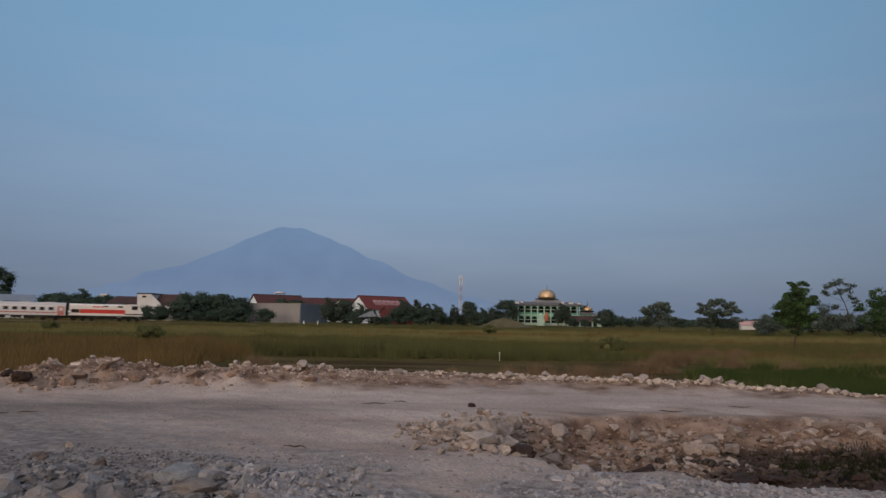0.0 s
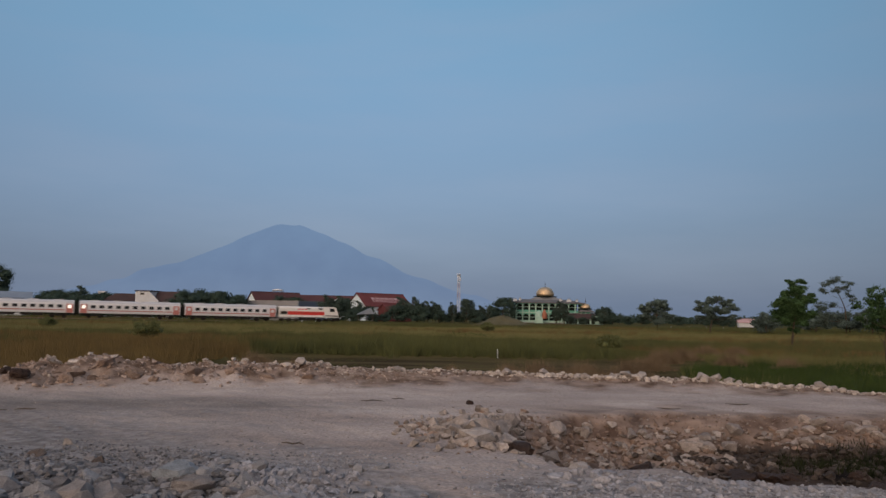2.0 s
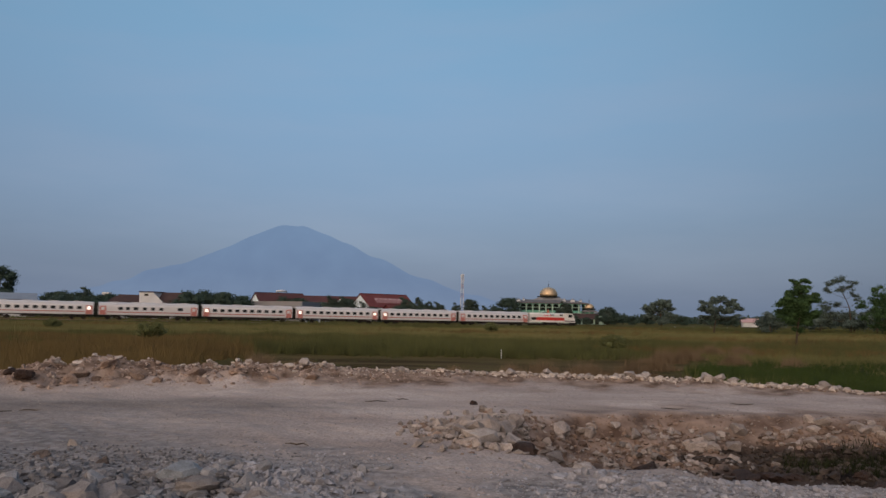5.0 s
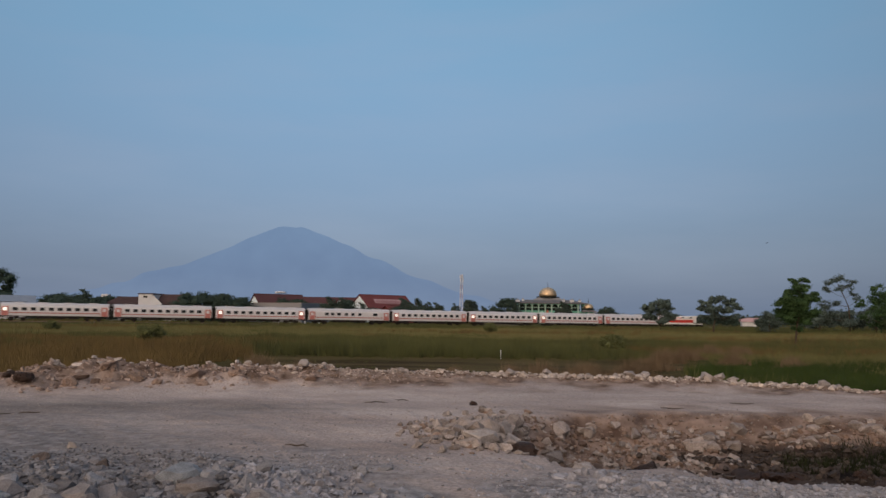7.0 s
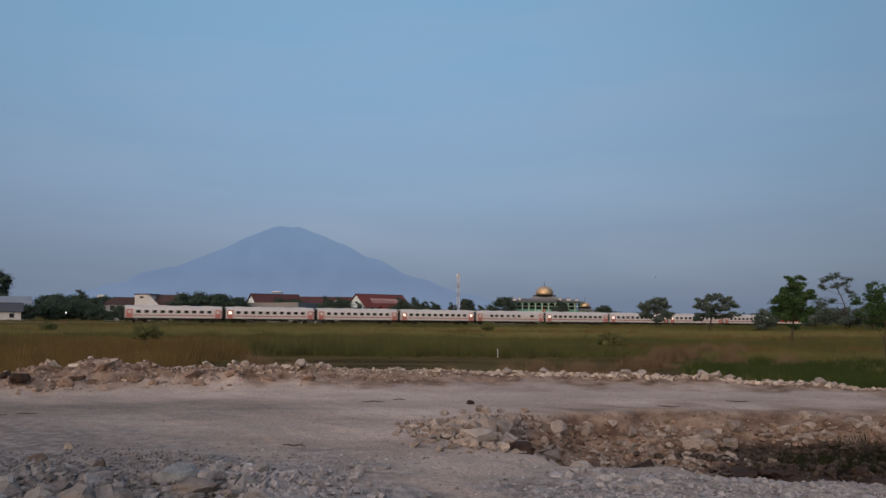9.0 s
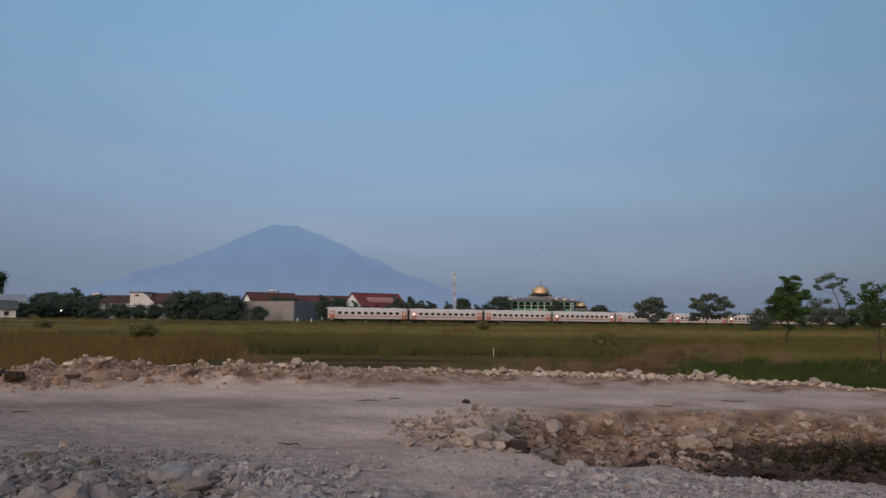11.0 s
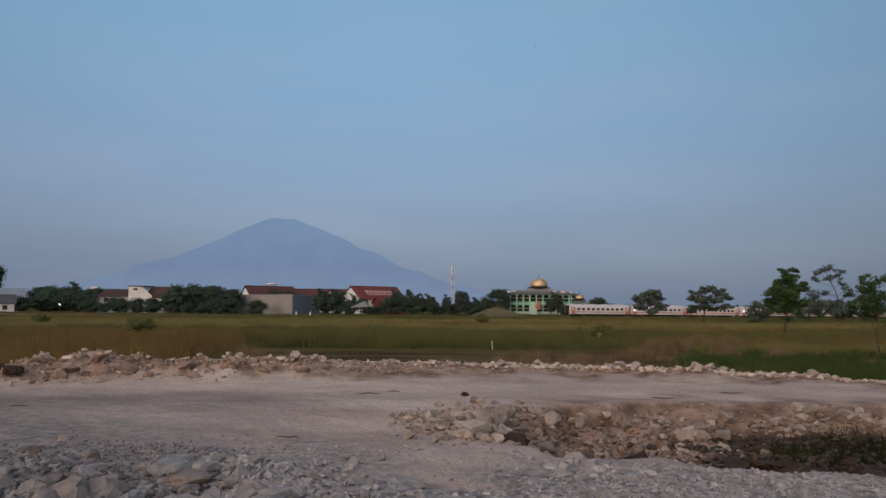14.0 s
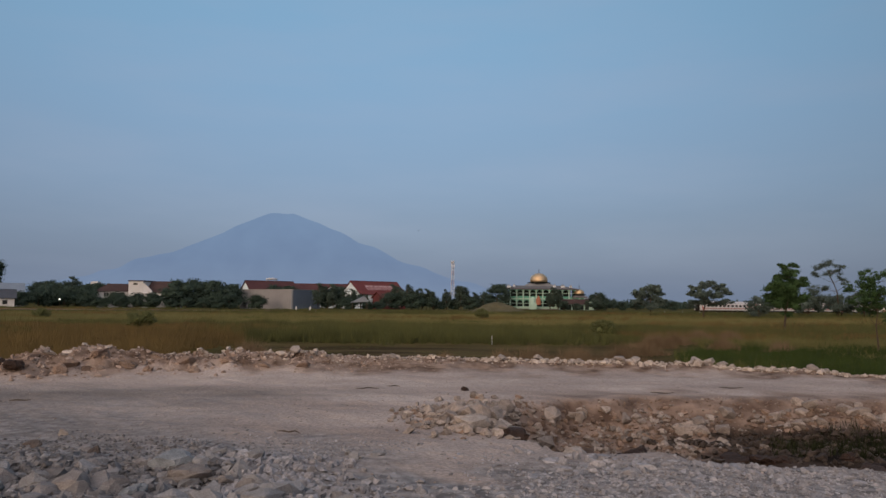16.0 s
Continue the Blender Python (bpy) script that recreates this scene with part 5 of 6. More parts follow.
for f, x, y, s, r in (
        (0, -76, 243, 1.05, 40), (1, -65, 244, 0.90, 100), (0, -65.5, 240, 0.78, 200), (4, -62.0, 232, 1.0, 70), (4, -85, 232, 1.00, 10), (4, -90, 233, 0.95, 170), (4, -96, 234, 0.90, 60), (4, -103.5, 233, 0.82, 15), (4, -97.8, 236, 1.0, 75), (1, -127.5, 250, 0.95, 40), (0, -131.5, 262, 1.0, 150), (4, -106, 236, 1.10, 140),
        (0, -108.5, 240, 0.81, 30), (1, -113, 243, 0.78, 80), (0, -118, 240, 0.85, 140), (4, -112, 233, 1.22, 250), (3, -115.2, 246, 1.12, 20), (0, -123, 246, 0.92, 260), (4, -118, 234, 1.22, 190), (1, -104, 262, 0.85, 5), (0, -110, 262, 0.88, 300),
        (1, -86, 250, 0.85, 190), (3, -31.5, 238, 0.92, 10), (2, -29.5, 240, 0.95, 80), (4, -27.5, 236, 0.80, 130), (3, -28.5, 262, 0.82, 40), (4, -25.0, 258, 1.1, 110), (4, -21.5, 246, 0.55, 60), (1, -52, 275, 0.92, 300), (0, -58.5, 280, 0.95, 20),
        (4, -17.5, 248, 0.55, 220), (1, 26.2, 326, 1.22, 70), (1, 22.0, 330, 0.72, 30), (2, 50.6, 316, 1.22, 10), (4, 57, 311, 0.62, 10), (2, 61.5, 311, 0.66, 40), (4, 65.0, 312, 0.8, 140), (3, 48.4, 316, 1.08, 40), (2, 47.0, 315, 1.1, 200), (4, 52.5, 314, 0.8, 110), (3, 67.6, 322, 0.86, 15), (0, 69.0, 326, 0.84, 130), (0, 56, 345, 0.86, 250), (1, 72, 348, 0.75, 20), (3, 66.5, 312, 0.66, 70),
        (2, 74.0, 320, 0.72, 190), (4, 70, 314, 0.90, 280), (4, 78, 322, 0.80, 10), (4, 86, 330, 0.90, 100), (4, 94, 332, 0.80, 200), (4, 103, 335, 0.90, 20), (4, 112, 300, 0.70, 50), (4, 127, 310, 0.75, 10), (4, 134, 312, 0.6, 130), (4, 116, 332, 0.90, 320), (4, 122, 338, 1.00, 60), (0, 140, 330, 0.62, 0),
        (4, 150, 325, 1.00, 30), (1, 160, 328, 0.62, 240), (0, 172, 330, 0.60, 80), (4, -138, 240, 1.34, 20), (1, -142, 246, 0.98, 120), (4, -121.5, 226, 1.00, 33), (4, -117, 228, 1.10, 140), (0, -120, 252, 0.95, 60), (1, -112, 254, 0.90, 10),
        (4, -53.6, 231, 0.95, 10), (3, -36.3, 238, 0.95, 100), (1, -34, 264, 0.90, 30), (0, -38.5, 268, 0.80, 220), (2, -33.5, 240, 1.05, 10), (4, -99, 231, 0.62, 20), (4, -94, 230.5, 0.7, 90), (4, -89, 230, 0.66, 200),
        (4, -84, 229.5, 0.7, 300), (4, -79, 230, 0.62, 40), (4, -74, 230, 0.7, 140), (4, -69, 229.5, 0.64, 260), (4, -64.5, 229, 0.7, 10), (4, -105, 231, 0.66, 80), (4, -115, 230, 0.7, 10), (4, -26, 232, 0.5, 10), (4, -18, 238, 0.55, 60),
        (3, -12.6, 260, 0.9, 30), (3, -9.6, 258, 0.98, 110), (5, -11.2, 262, 0.8, 10), (2, -8.2, 262, 0.98, 50), (4, -15.0, 256, 1.2, 60), (3, -5.6, 262, 0.84, 200), (2, -6.9, 258, 0.9, 30), (2, -4.4, 259, 0.98, 90), (3, -2.9, 260, 0.82, 20), (5, -1.8, 262, 0.7, 80), (4, -7.5, 255, 1.1, 10), (4, -0.6, 257, 0.9, 120), (5, -0.9, 258, 0.74, 10), (5, 8.6, 258, 0.98, 50),
        (3, 9.6, 259, 0.9, 120), (5, 3.0, 263, 0.6, 0), (3, 12.9, 262, 0.72, 80), (2, 11.6, 260, 0.78, 10), (4, 11.4, 258, 0.9, 10), (5, 16.1, 259, 0.7, 220), (5, 14.6, 262, 0.62, 20), (4, 18.0, 262, 0.9, 40),
        (4, 6.2, 262, 0.8, 10), (4, 1.4, 262, 0.62, 70)):
    c = copy_thing(forms[f], stand(x, y, r))
    c.scale = (s, s, s)


def far_woods():
    """A low belt of woods at the end of the plain."""
    rng = np.random.default_rng(50)
    n = 26000
    x = rng.uniform(-420, 420, n)
    y = 420 + rng.uniform(0, 60, n)
    hgt = 3.4 + 1.6 * wave(x, y * 0, 0.02, 51) + 1.0 * wave(x, y * 0, 0.07, 52)
    z = hgt * rng.uniform(0, 1, n) ** 0.7
    v, f = leaf_cards(np.stack([x, y, z], 1), 0.9, rng)
    ob = raw("far_woods", v, f, LEAF_DARK)
    return tagged(ob, "low dark belt of far trees along the plain", "woods", kind="stuff")


far_woods()


# ---- grass of the field ----
def tufts(name, label, x, y, height, width, blades, material, seed, lean=0.28):
    rng = np.random.default_rng(seed)
    n = len(x)
    bx = np.repeat(x, blades) + rng.normal(size=n * blades) * np.repeat(width, blades) * 4.5
    by = np.repeat(y, blades) + rng.normal(size=n * blades) * np.repeat(width, blades) * 4.5
    bz = land(bx, by) - 0.03
    h = np.repeat(height, blades) * rng.uniform(0.55, 1.15, n * blades)
    w = np.repeat(width, blades) * rng.uniform(0.5, 1.2, n * blades)
    a = rng.uniform(0, 2 * np.pi, n * blades)
    ca, sa = np.cos(a) * w, np.sin(a) * w
    lx, ly = rng.normal(size=n * blades) * h * lean, rng.normal(size=n * blades) * h * lean
    v = np.stack([np.stack([bx - ca, by - sa, bz], 1), np.stack([bx + ca, by + sa, bz], 1), np.stack([bx + lx, by + ly, bz + h], 1)], 1).reshape(-1, 3)
    i = np.arange(n * blades)[:, None] * 3
    ob = raw(name, v, i + np.array([[0, 1, 2]]), material)
    return tagged(ob, label, "grass", kind="stuff")


def scatter(n, y0, y1, seed, spread=0.64, power=1.6):
    """Ground places in the wedge of the plain, denser nearby."""
    rng = np.random.default_rng(seed)
    y = y0 + (y1 - y0) * rng.uniform(0, 1, n) ** power
    x = rng.uniform(-1, 1, n) * (y * spread + 4)
    return x, y, rng


def build_grass():
    x, y, rng = scatter(124000, 23.5, 215, 60, spread=0.615)
    track = (x - TRACK0.x) * -ALONG.y + (y - TRACK0.y) * ALONG.x
    clump = wave(x, y * 1.6, 0.09, 75) + 0.7 * wave(x, y * 1.6, 0.21, 76)
    dryness = 0.6 * wave(x * 0.6, y * 1.8, 0.016, 61) + 0.45 * wave(x * 0.6, y * 1.6, 0.05, 62) + 0.75 * 1.9 * smooth(-8, -16, x) * smooth(94, 72, y) + 0.25 * smooth(8, 14, x) * smooth(70, 50, y) * smooth(42, 50, y) - 0.7 * smooth(0, 5, x) * smooth(66, 58, y) - 0.36
    lush = smooth(-1.0, 2.5, x - 9.6 - (y - 35.7) * 0.42) * smooth(58, 47, y) + 0.3 * wave(x, y, 0.05, 64)
    pool_here = pool_mask(x, y)
    keep = (pool_here < 0.62 - 0.6 * rng.uniform(size=len(x))) & (np.abs(track) > 3.2) & (track < 60)
    size = 0.012 + 0.00027 * y
    hgt = np.clip(0.36 + 0.16 * wave(x, y * 1.5, 0.03, 65) + 0.16 * clump + 0.25 * np.clip(dryness, 0, 1) + 0.3 * smooth(53, 57, y) * smooth(70, 60, y) * smooth(16, 8, x), 0.10, 2) * rng.uniform(0.6, 1.4, len(x))
    pick = rng.uniform(size=len(x))
    is_lush = keep & (lush + 0.7 * (pick - 0.5) > 0.55)
    is_dry = keep & ~is_lush & (dryness + 0.5 * (pick - 0.5) > 0.15)
    is_green = keep & ~is_lush & ~is_dry
    deep = is_green & (((y + 5 * wave(x, y, 0.03, 70) > 49 + 12 * smooth(14, 24, x)) & (y + 8 * wave(x, y, 0.03, 70) < 92)) | (y > 176 + 8 * wave(x, y, 0.03, 74)))
    pale = is_green & ~deep & (y + 10 * wave(x, y, 0.02, 72) < 158) & (y > 85)
    is_green = is_green & ~deep & ~pale
    hgt = hgt + 0.22 * deep
    for sel, nm, lb, m, sd in ((is_green, "grass", "rough green field grass", GRASS_GREEN, 66), (pale, "grass", "pale olive grass far out in the field", GRASS_PALE, 73), (deep, "grass", "taller deep green grass in the field", GRASS_DEEP, 71), (is_dry, "reeds", "dry brown reeds in the field", GRASS_DRY, 67), (is_lush, "grass", "lush green grass beside the road bank", GRASS_LUSH, 68)):
        tufts(nm, lb, x[sel], y[sel], hgt[sel], size[sel] * 0.72, 10, m, sd)
    # short sparse growth on the dark peat
    px, py = rng.uniform(-14, 19, 5000), rng.uniform(23, 56, 5000)
    wet = (pool_mask(px, py) > 0.6) & (wave(px, py * 1.6, 0.10, 77) > 0.1)
    px, py = px[wet], py[wet]
    tufts("moss_grass", "thin low olive growth on the dark peat", px, py, rng.uniform(0.05, 0.16, len(px)), np.full(len(px), 0.022), 5, GRASS_DEEP, 79)
    # tall pale plumes of dry reed in and round the pool
    spots = ((10.0, 41, 1.1), (6.8, 38.6, 0.95), (5.1, 40, 0.9), (3.6, 41.5, 0.6), (8.2, 43, 0.7), (16.0, 56, 1.1), (18.2, 58, 0.9), (21.3, 62, 1.0), (24.5, 64, 0.9), (13.6, 49, 0.8), (-2.5, 40, 0.45), (-7.8, 42.5, 0.7), (-10.5, 44, 0.9), (0.6, 40.5, 0.5), (19.5, 52, 0.8), (22.5, 50, 0.7))
    for x0, y0, h0 in spots:
        h0 = h0 * 1.25
        m = int(170 * h0)
        px, py = x0 + rng.normal(size=m) * 0.7 * h0, y0 + rng.normal(size=m) * 0.45
        tall = h0 * np.exp(-((px - x0) / (0.95 * h0)) ** 2) * rng.uniform(0.5, 1.05, m) + 0.1
        tufts("reeds", "tall pale brown clump of dry reed by the pool", px, py, tall, np.full(m, 0.012), 9, DRY_REED, 300 + int(x0 * 10))


def trackside():
    rng = np.random.default_rng(90)
    n = 9000
    s, o = rng.uniform(-190, 260, n), rng.uniform(-7.5, -2.9, n)
    y = TRACK0.y + ALONG.y * s + ALONG.x * o
    x = TRACK0.x + ALONG.x * s - ALONG.y * o
    tufts("weeds", "dark weeds along the railway bed", x, y, rng.uniform(0.5, 1.0, n), np.full(n, 0.09), 6, GRASS_DEEP, 91)


trackside()
build_grass()
for i, (x, y, h, r) in enumerate(((-29.4, 77, 1.9, 1.3), (8.6, 140, 1.7, 1.2), (14.9, 68, 1.5, 1.05), (-56, 110, 1.5, 1.1))):
    tree("rounded olive green shrub in the field grass", stand(x, y), h, r, 0.02, LEAF_OLIVE, 5200, 0.07, 80 + i, 30, 0.24, 0.05, name="shrub", group="field shrubs")
for x, y in ((4.2, 56.8),):
    p = thing("marker_post", "thin white marker post in the field", "post", stand(x, y))
    part("post", boxes((-0.035, 0.035, -0.035, 0.035, -0.3, 0.58), bevel=0.008), PLASTER_WHITE, p)
for x, y in ((-34.6, 200), (-31.3, 201)):
    p = thing("track_marker", "short white post beside the railway", "post", stand(x * 0.98, y - 12))
    part("post", boxes((-0.16, 0.16, -0.12, 0.12, -0.1, 1.4), bevel=0.03), PLASTER_WHITE, p)


for k in range(9):
    p = TRACK0 + ALONG * (78 + 6.5 * k) + Vector((ALONG.y, -ALONG.x, 0)) * 5.0
    t = thing("track_marker", "short grey concrete post beside the railway", "post", stand(p.x, p.y), group="posts along the railway")
    part("post", boxes((-0.08, 0.08, -0.08, 0.08, -0.1, 0.85), bevel=0.02), CONCRETE, t)


def build_mound():
    """Low mound of dry earth and grass beyond the railway."""
    u, v = np.meshgrid(np.linspace(-13, 13, 66), np.linspace(-9, 9, 40))
    x, y = u.ravel(), v.ravel()
    z = 3.1 * np.exp(-(x / 6.0) ** 2 - (y / 4.5) ** 2) * (1 + 0.12 * wave(x, y, 0.2, 95) + 0.06 * wave(x, y, 0.7, 96)) - 0.12
    i = np.arange(x.size).reshape(u.shape)
    f = np.stack([i[:-1, :-1], i[:-1, 1:], i[1:, 1:], i[1:, :-1]], -1).reshape(-1, 4)
    ob = raw("earth_mound", np.stack([x, y, z], 1), f, mat("dry_mound", (0.135, 0.120, 0.074), (0.08, 0.076, 0.044), 0.35, 0.95, 0.4), smooth=True)
    ob.location = (19.2, 238, 0)
    tagged(ob, "low mound of dry grass and earth", "mound")


build_mound()


# ---- rocks ----
def rock_mesh(name, seed, material, points=16):
    rng = np.random.default_rng(seed)
    bm = bmesh.new()
    u = rng.normal(size=(points, 3))
    u /= np.linalg.norm(u, axis=1)[:, None]
    u = u * rng.uniform(0.75, 1.0, (points, 1)) * np.array([1.0, rng.uniform(0.65, 0.95), rng.uniform(0.5, 0.8)]) * 0.5
    for p in u:
        bm.verts.new(p)
    r = bmesh.ops.convex_hull(bm, input=bm.verts)
    bmesh.ops.delete(bm, geom=[v for v in r["geom_interior"] if isinstance(v, bmesh.types.BMVert)], context="VERTS")
    bmesh.ops.recalc_face_normals(bm, faces=bm.faces)
    me = bpy.data.meshes.new(name)
    bm.to_mesh(me)
    bm.free()
    me.materials.append(material)
    return me


LIMESTONE_PALE = mat("limestone_pale", (0.44, 0.395, 0.365), (0.25, 0.215, 0.195), 4, 0.9, 0.5, per_object=0.2)
EARTH_CLOD = mat("earth_clod", (0.27, 0.20, 0.16), (0.14, 0.095, 0.072), 3, 0.95, 0.5, island=0.35)
def lump_mesh(name, seed, material, rough=0.30):
    """A rounded, broken lump: a ball pushed in and out at two scales, with a few flat breaks."""
    rng = np.random.default_rng(seed)
    bm = bmesh.new()
    bmesh.ops.create_icosphere(bm, subdivisions=3, radius=0.5)
    off = Vector(rng.uniform(-50, 50, 3))
    cuts = [(Vector(rng.normal(size=3)).normalized(), rng.uniform(0.30, 0.42)) for _ in range(6)]
    for v in bm.verts:
        p = v.co.copy()
        k = 1 + rough * noise.noise(p * 3 + off) + 0.5 * rough * noise.noise(p * 8 + off)
        p = p * k
        for n, d in cuts:
            h = p.dot(n) - d
            if h > 0:
                p -= n * h * 0.85
        p.z *= 0.75
        v.co = p
    me = bpy.data.meshes.new(name)
    bm.to_mesh(me)
    bm.free()
    me.materials.append(material)
    return me


ROCKS = {m.name: [rock_mesh("rock", 100 + k, m, 14 + k % 3 * 5) for k in range(9)] for m in (LIMESTONE, LIMESTONE_GREY, LIMESTONE_PALE)}
for m in (HEAP_EARTH, MUD_LUMP):
    ROCKS[m.name] = [lump_mesh("rock", 160 + k, m, 0.55) for k in range(9)]
ROCKS[LIMESTONE_DUSK.name] = [rock_mesh("rock", 190 + k, LIMESTONE_DUSK, 14 + k % 3 * 5) for k in range(9)]
ROCKS[CLAY.name] = [lump_mesh("rock", 150 + k, CLAY, 0.5) for k in range(9)]
BOULDER_PALE = mat("boulder_pale", (0.30, 0.275, 0.265), (0.16, 0.142, 0.135), 4, 0.9, 0.5, per_object=0.15)
BOULDER_GREY = mat("boulder_blue_grey", (0.34, 0.365, 0.395), (0.18, 0.195, 0.215), 4, 0.9, 0.6, per_object=0.15)
for m in (BOULDER_PALE, BOULDER_GREY):
    ROCKS[m.name] = [lump_mesh("rock", 170 + k, m, 0.32) for k in range(9)]


def put_rock(x, y, size, material, label, group, seed, sink=0.25, flat=1.0):
    r = random.Random(seed)
    ob = new("rock", ROCKS[material.name][r.randrange(9)])
    ob.matrix_basis = pose(x, y, ground_z(x, y) + size * (0.30 - sink) * flat, r.uniform(-25, 25), r.uniform(-25, 25), r.uniform(0, 360))
    ob.scale = (size, size * r.uniform(0.8, 1.1), size * flat)
    return tagged(ob, label, "rock", group)


def rubble(name, label, x, y, size, material, seed, points=11, rise=0.12):
    """Loose stones as one object: small hulls set on the land."""
    rng = np.random.default_rng(seed)
    forms = []
    for k in range(10):
        me = rock_mesh("stone", seed * 31 + k, material, points)
        v = np.array([w.co[:] for w in me.vertices])
        f = np.array([p.vertices[:] for p in me.polygons if len(p.vertices) == 3])
        bpy.data.meshes.remove(me)
        forms.append((v, f))
    z = land(x, y)
    vs, fs, base = [], [], 0
    for i in range(len(x)):
        v, f = forms[i % 10]
        a, b = rng.uniform(0, 2 * np.pi), rng.uniform(-0.6, 0.6)
        ca, sa, cb, sb = np.cos(a), np.sin(a), np.cos(b), np.sin(b)
        m = np.array([[ca, -sa * cb, sa * sb], [sa, ca * cb, -ca * sb], [0, sb, cb]])
        vs.append(v @ m.T * size[i] * rng.uniform(0.75, 1.2, 3) + (x[i], y[i], z[i] + size[i] * rise))
        fs.append(f + base)
        base += len(v)
    ob = raw(name, np.concatenate(vs), np.concatenate(fs), material)
    return tagged(ob, label, "gravel", kind="stuff")


def build_rocks():
    rng = np.random.default_rng(200)
    # grey broken stone close by, packed tightly
    n = 30000
    y = 5.4 + 4.4 * rng.uniform(0, 1, n) ** 1.15
    x = rng.uniform(-1, 1, n) * (y * 0.62)
    dens = np.clip(smooth(9.5, 7.6, y + 0.5 * wave(x, y, 0.5, 201)) * smooth(0.4, -1.8, x + 0.6 * wave(x, y, 0.3, 202)) + smooth(8.5, 7.4, y + 0.3 * wave(x, y, 0.6, 203)) * smooth(-0.2, 1.5, x) + smooth(7.2, 6.3, y) * 0.2, 0, 1)
    keep = (rng.uniform(size=n) < dens) & (pit_mask(x, y) < 0.12)
    x, y = x[keep], y[keep]
    west = x + 0.5 * wave(x, y, 0.4, 204) < -0.3
    size = np.where(west & (y > 7.7), 0.02 + 0.05 * rng.uniform(0, 1, len(x)) ** 2.4, np.where(west, 0.04 + 0.13 * rng.uniform(0, 1, len(x)) ** 2.2, 0.022 + 0.10 * rng.uniform(0, 1, len(x)) ** 2.6))
    some = west & (rng.uniform(size=len(x)) < np.where(y > 7.7, 0.75, 0.85))
    dark = some & (x + 0.5 * wave(x, y, 0.5, 206) < -2.1)
    pale = some & ~dark
    rubble("gravel", "dark grey broken stone and dirt beside the road", x[dark], y[dark], size[dark], RUBBLE_DARK, 3)
    rubble("gravel", "grey broken limestone at the road's edge", x[pale], y[pale], size[pale], RUBBLE_GREY, 20, rise=0.04)
    rubble("gravel", "pale grey broken limestone gravel beside the pit", x[~west][::2], y[~west][::2], size[~west][::2] * 1.25, RUBBLE_GREY, 13, rise=-0.14)
    rubble("gravel", "fine grey limestone chippings beside the pit", x[~west][1::2], y[~west][1::2], size[~west][1::2] * 0.7, RUBBLE_GREY, 19, 8, rise=0.05)
    # thin scatter of grit over the road
    n = 9000
    y = rng.uniform(6.0, 18.0, n)
    x = rng.uniform(-1, 1, n) * (y * 0.62)
    keep = pit_mask(x, y) < 0.05
    rubble("grit", "loose stone grit on the dusty road", x[keep], y[keep], 0.012 + 0.03 * rng.uniform(0, 1, keep.sum()) ** 4, RUBBLE_PILE, 4, 8)
    # stones and clods along the spoil heap
    n = 7000
    x = rng.uniform(-10.5, 11.5, n)
    e = road_edge(x)
    y = np.where(x < -2.5 + wave(x, x, 0.2, 205), e + 0.45 + rng.normal(size=n) * 0.42, e + 0.72 + rng.normal(size=n) * 0.24)
    gone = rng.uniform(size=n) < np.where(x > -2.5, 0.3, 0.45)
    x, y, e = x[~gone], y[~gone], e[~gone]
    n = len(x)
    low = rng.uniform(size=n) < np.where(x < -2.5, np.where(y < e + 0.55, 0.9, 0.45), np.where(y < e + 0.5, 0.72, 0.2))
    rubble("clods", "brown earth clods on the spoil heap", x[low], y[low] - 0.1, 0.02 + 0.13 * rng.uniform(0, 1, low.sum()) ** 3.6, EARTH_CLOD, 9, rise=0.0)
    rubble("rubble", "pale tan rubble of the spoil heap", x[~low], y[~low], 0.02 + 0.13 * rng.uniform(0, 1, (~low).sum()) ** 3.2, RUBBLE_TAN, 5, rise=0.02)
    # small pale stones along the crest
    m = 1700
    x = -9.3 + 20.8 * rng.uniform(0, 1, m) ** 0.75
    y = road_edge(x) + 0.72 + rng.normal(size=m) * 0.16
    rubble("rubble", "small pale stones along the crest of the spoil heap", x, y, 0.025 + 0.20 * rng.uniform(0, 1, m) ** 3.4, RUBBLE_TAN, 16, 10, rise=0.08)
    # big earthy chunks at the western end of the heap
    m = 46
    x = -9.4 + 6.4 * rng.uniform(0, 1, m) ** 1.2
    y = road_edge(x) + 0.05 + rng.normal(size=m) * 0.25
    rubble("clods", "large broken earth chunks of the spoil heap", x, y, 0.16 + 0.36 * rng.uniform(0, 1, m) ** 2.0, EARTH_CLOD, 14, 20, rise=-0.22)
    m = 1500
    x = -9.6 + 9.6 * rng.uniform(0, 1, m) ** 1.1
    y = road_edge(x) + 0.25 + rng.normal(size=m) * 0.42
    rubble("rubble", "tan broken stone embedded in the spoil heap", x, y, 0.035 + 0.21 * rng.uniform(0, 1, m) ** 2.6 * np.where(x < -3, 1, 0.5), HEAP_STONE, 15, 9, rise=-0.08)
    # stones on the bank of the pit
    n = 19000
    x = rng.uniform(-0.8, 11, n)
    y = rng.uniform(9.0, 14.1, n)
    p = pit_mask(x, y)
    heap = 1.4 * np.exp(-((x - 0.75) / 0.75) ** 2 - ((y - 10.8) / 1.15) ** 2)
    bank = (p > 0.04) & (y > 10.3)
    keep = (bank & (rng.uniform(size=n) < np.where(p < 0.3, 0.6, 0.85))) | (rng.uniform(size=n) < heap)
    keep = keep & ((p < 0.9) | (y > 11.2) | (rng.uniform(size=n) < 0.35))
    x, y, p = x[keep], y[keep], p[keep]
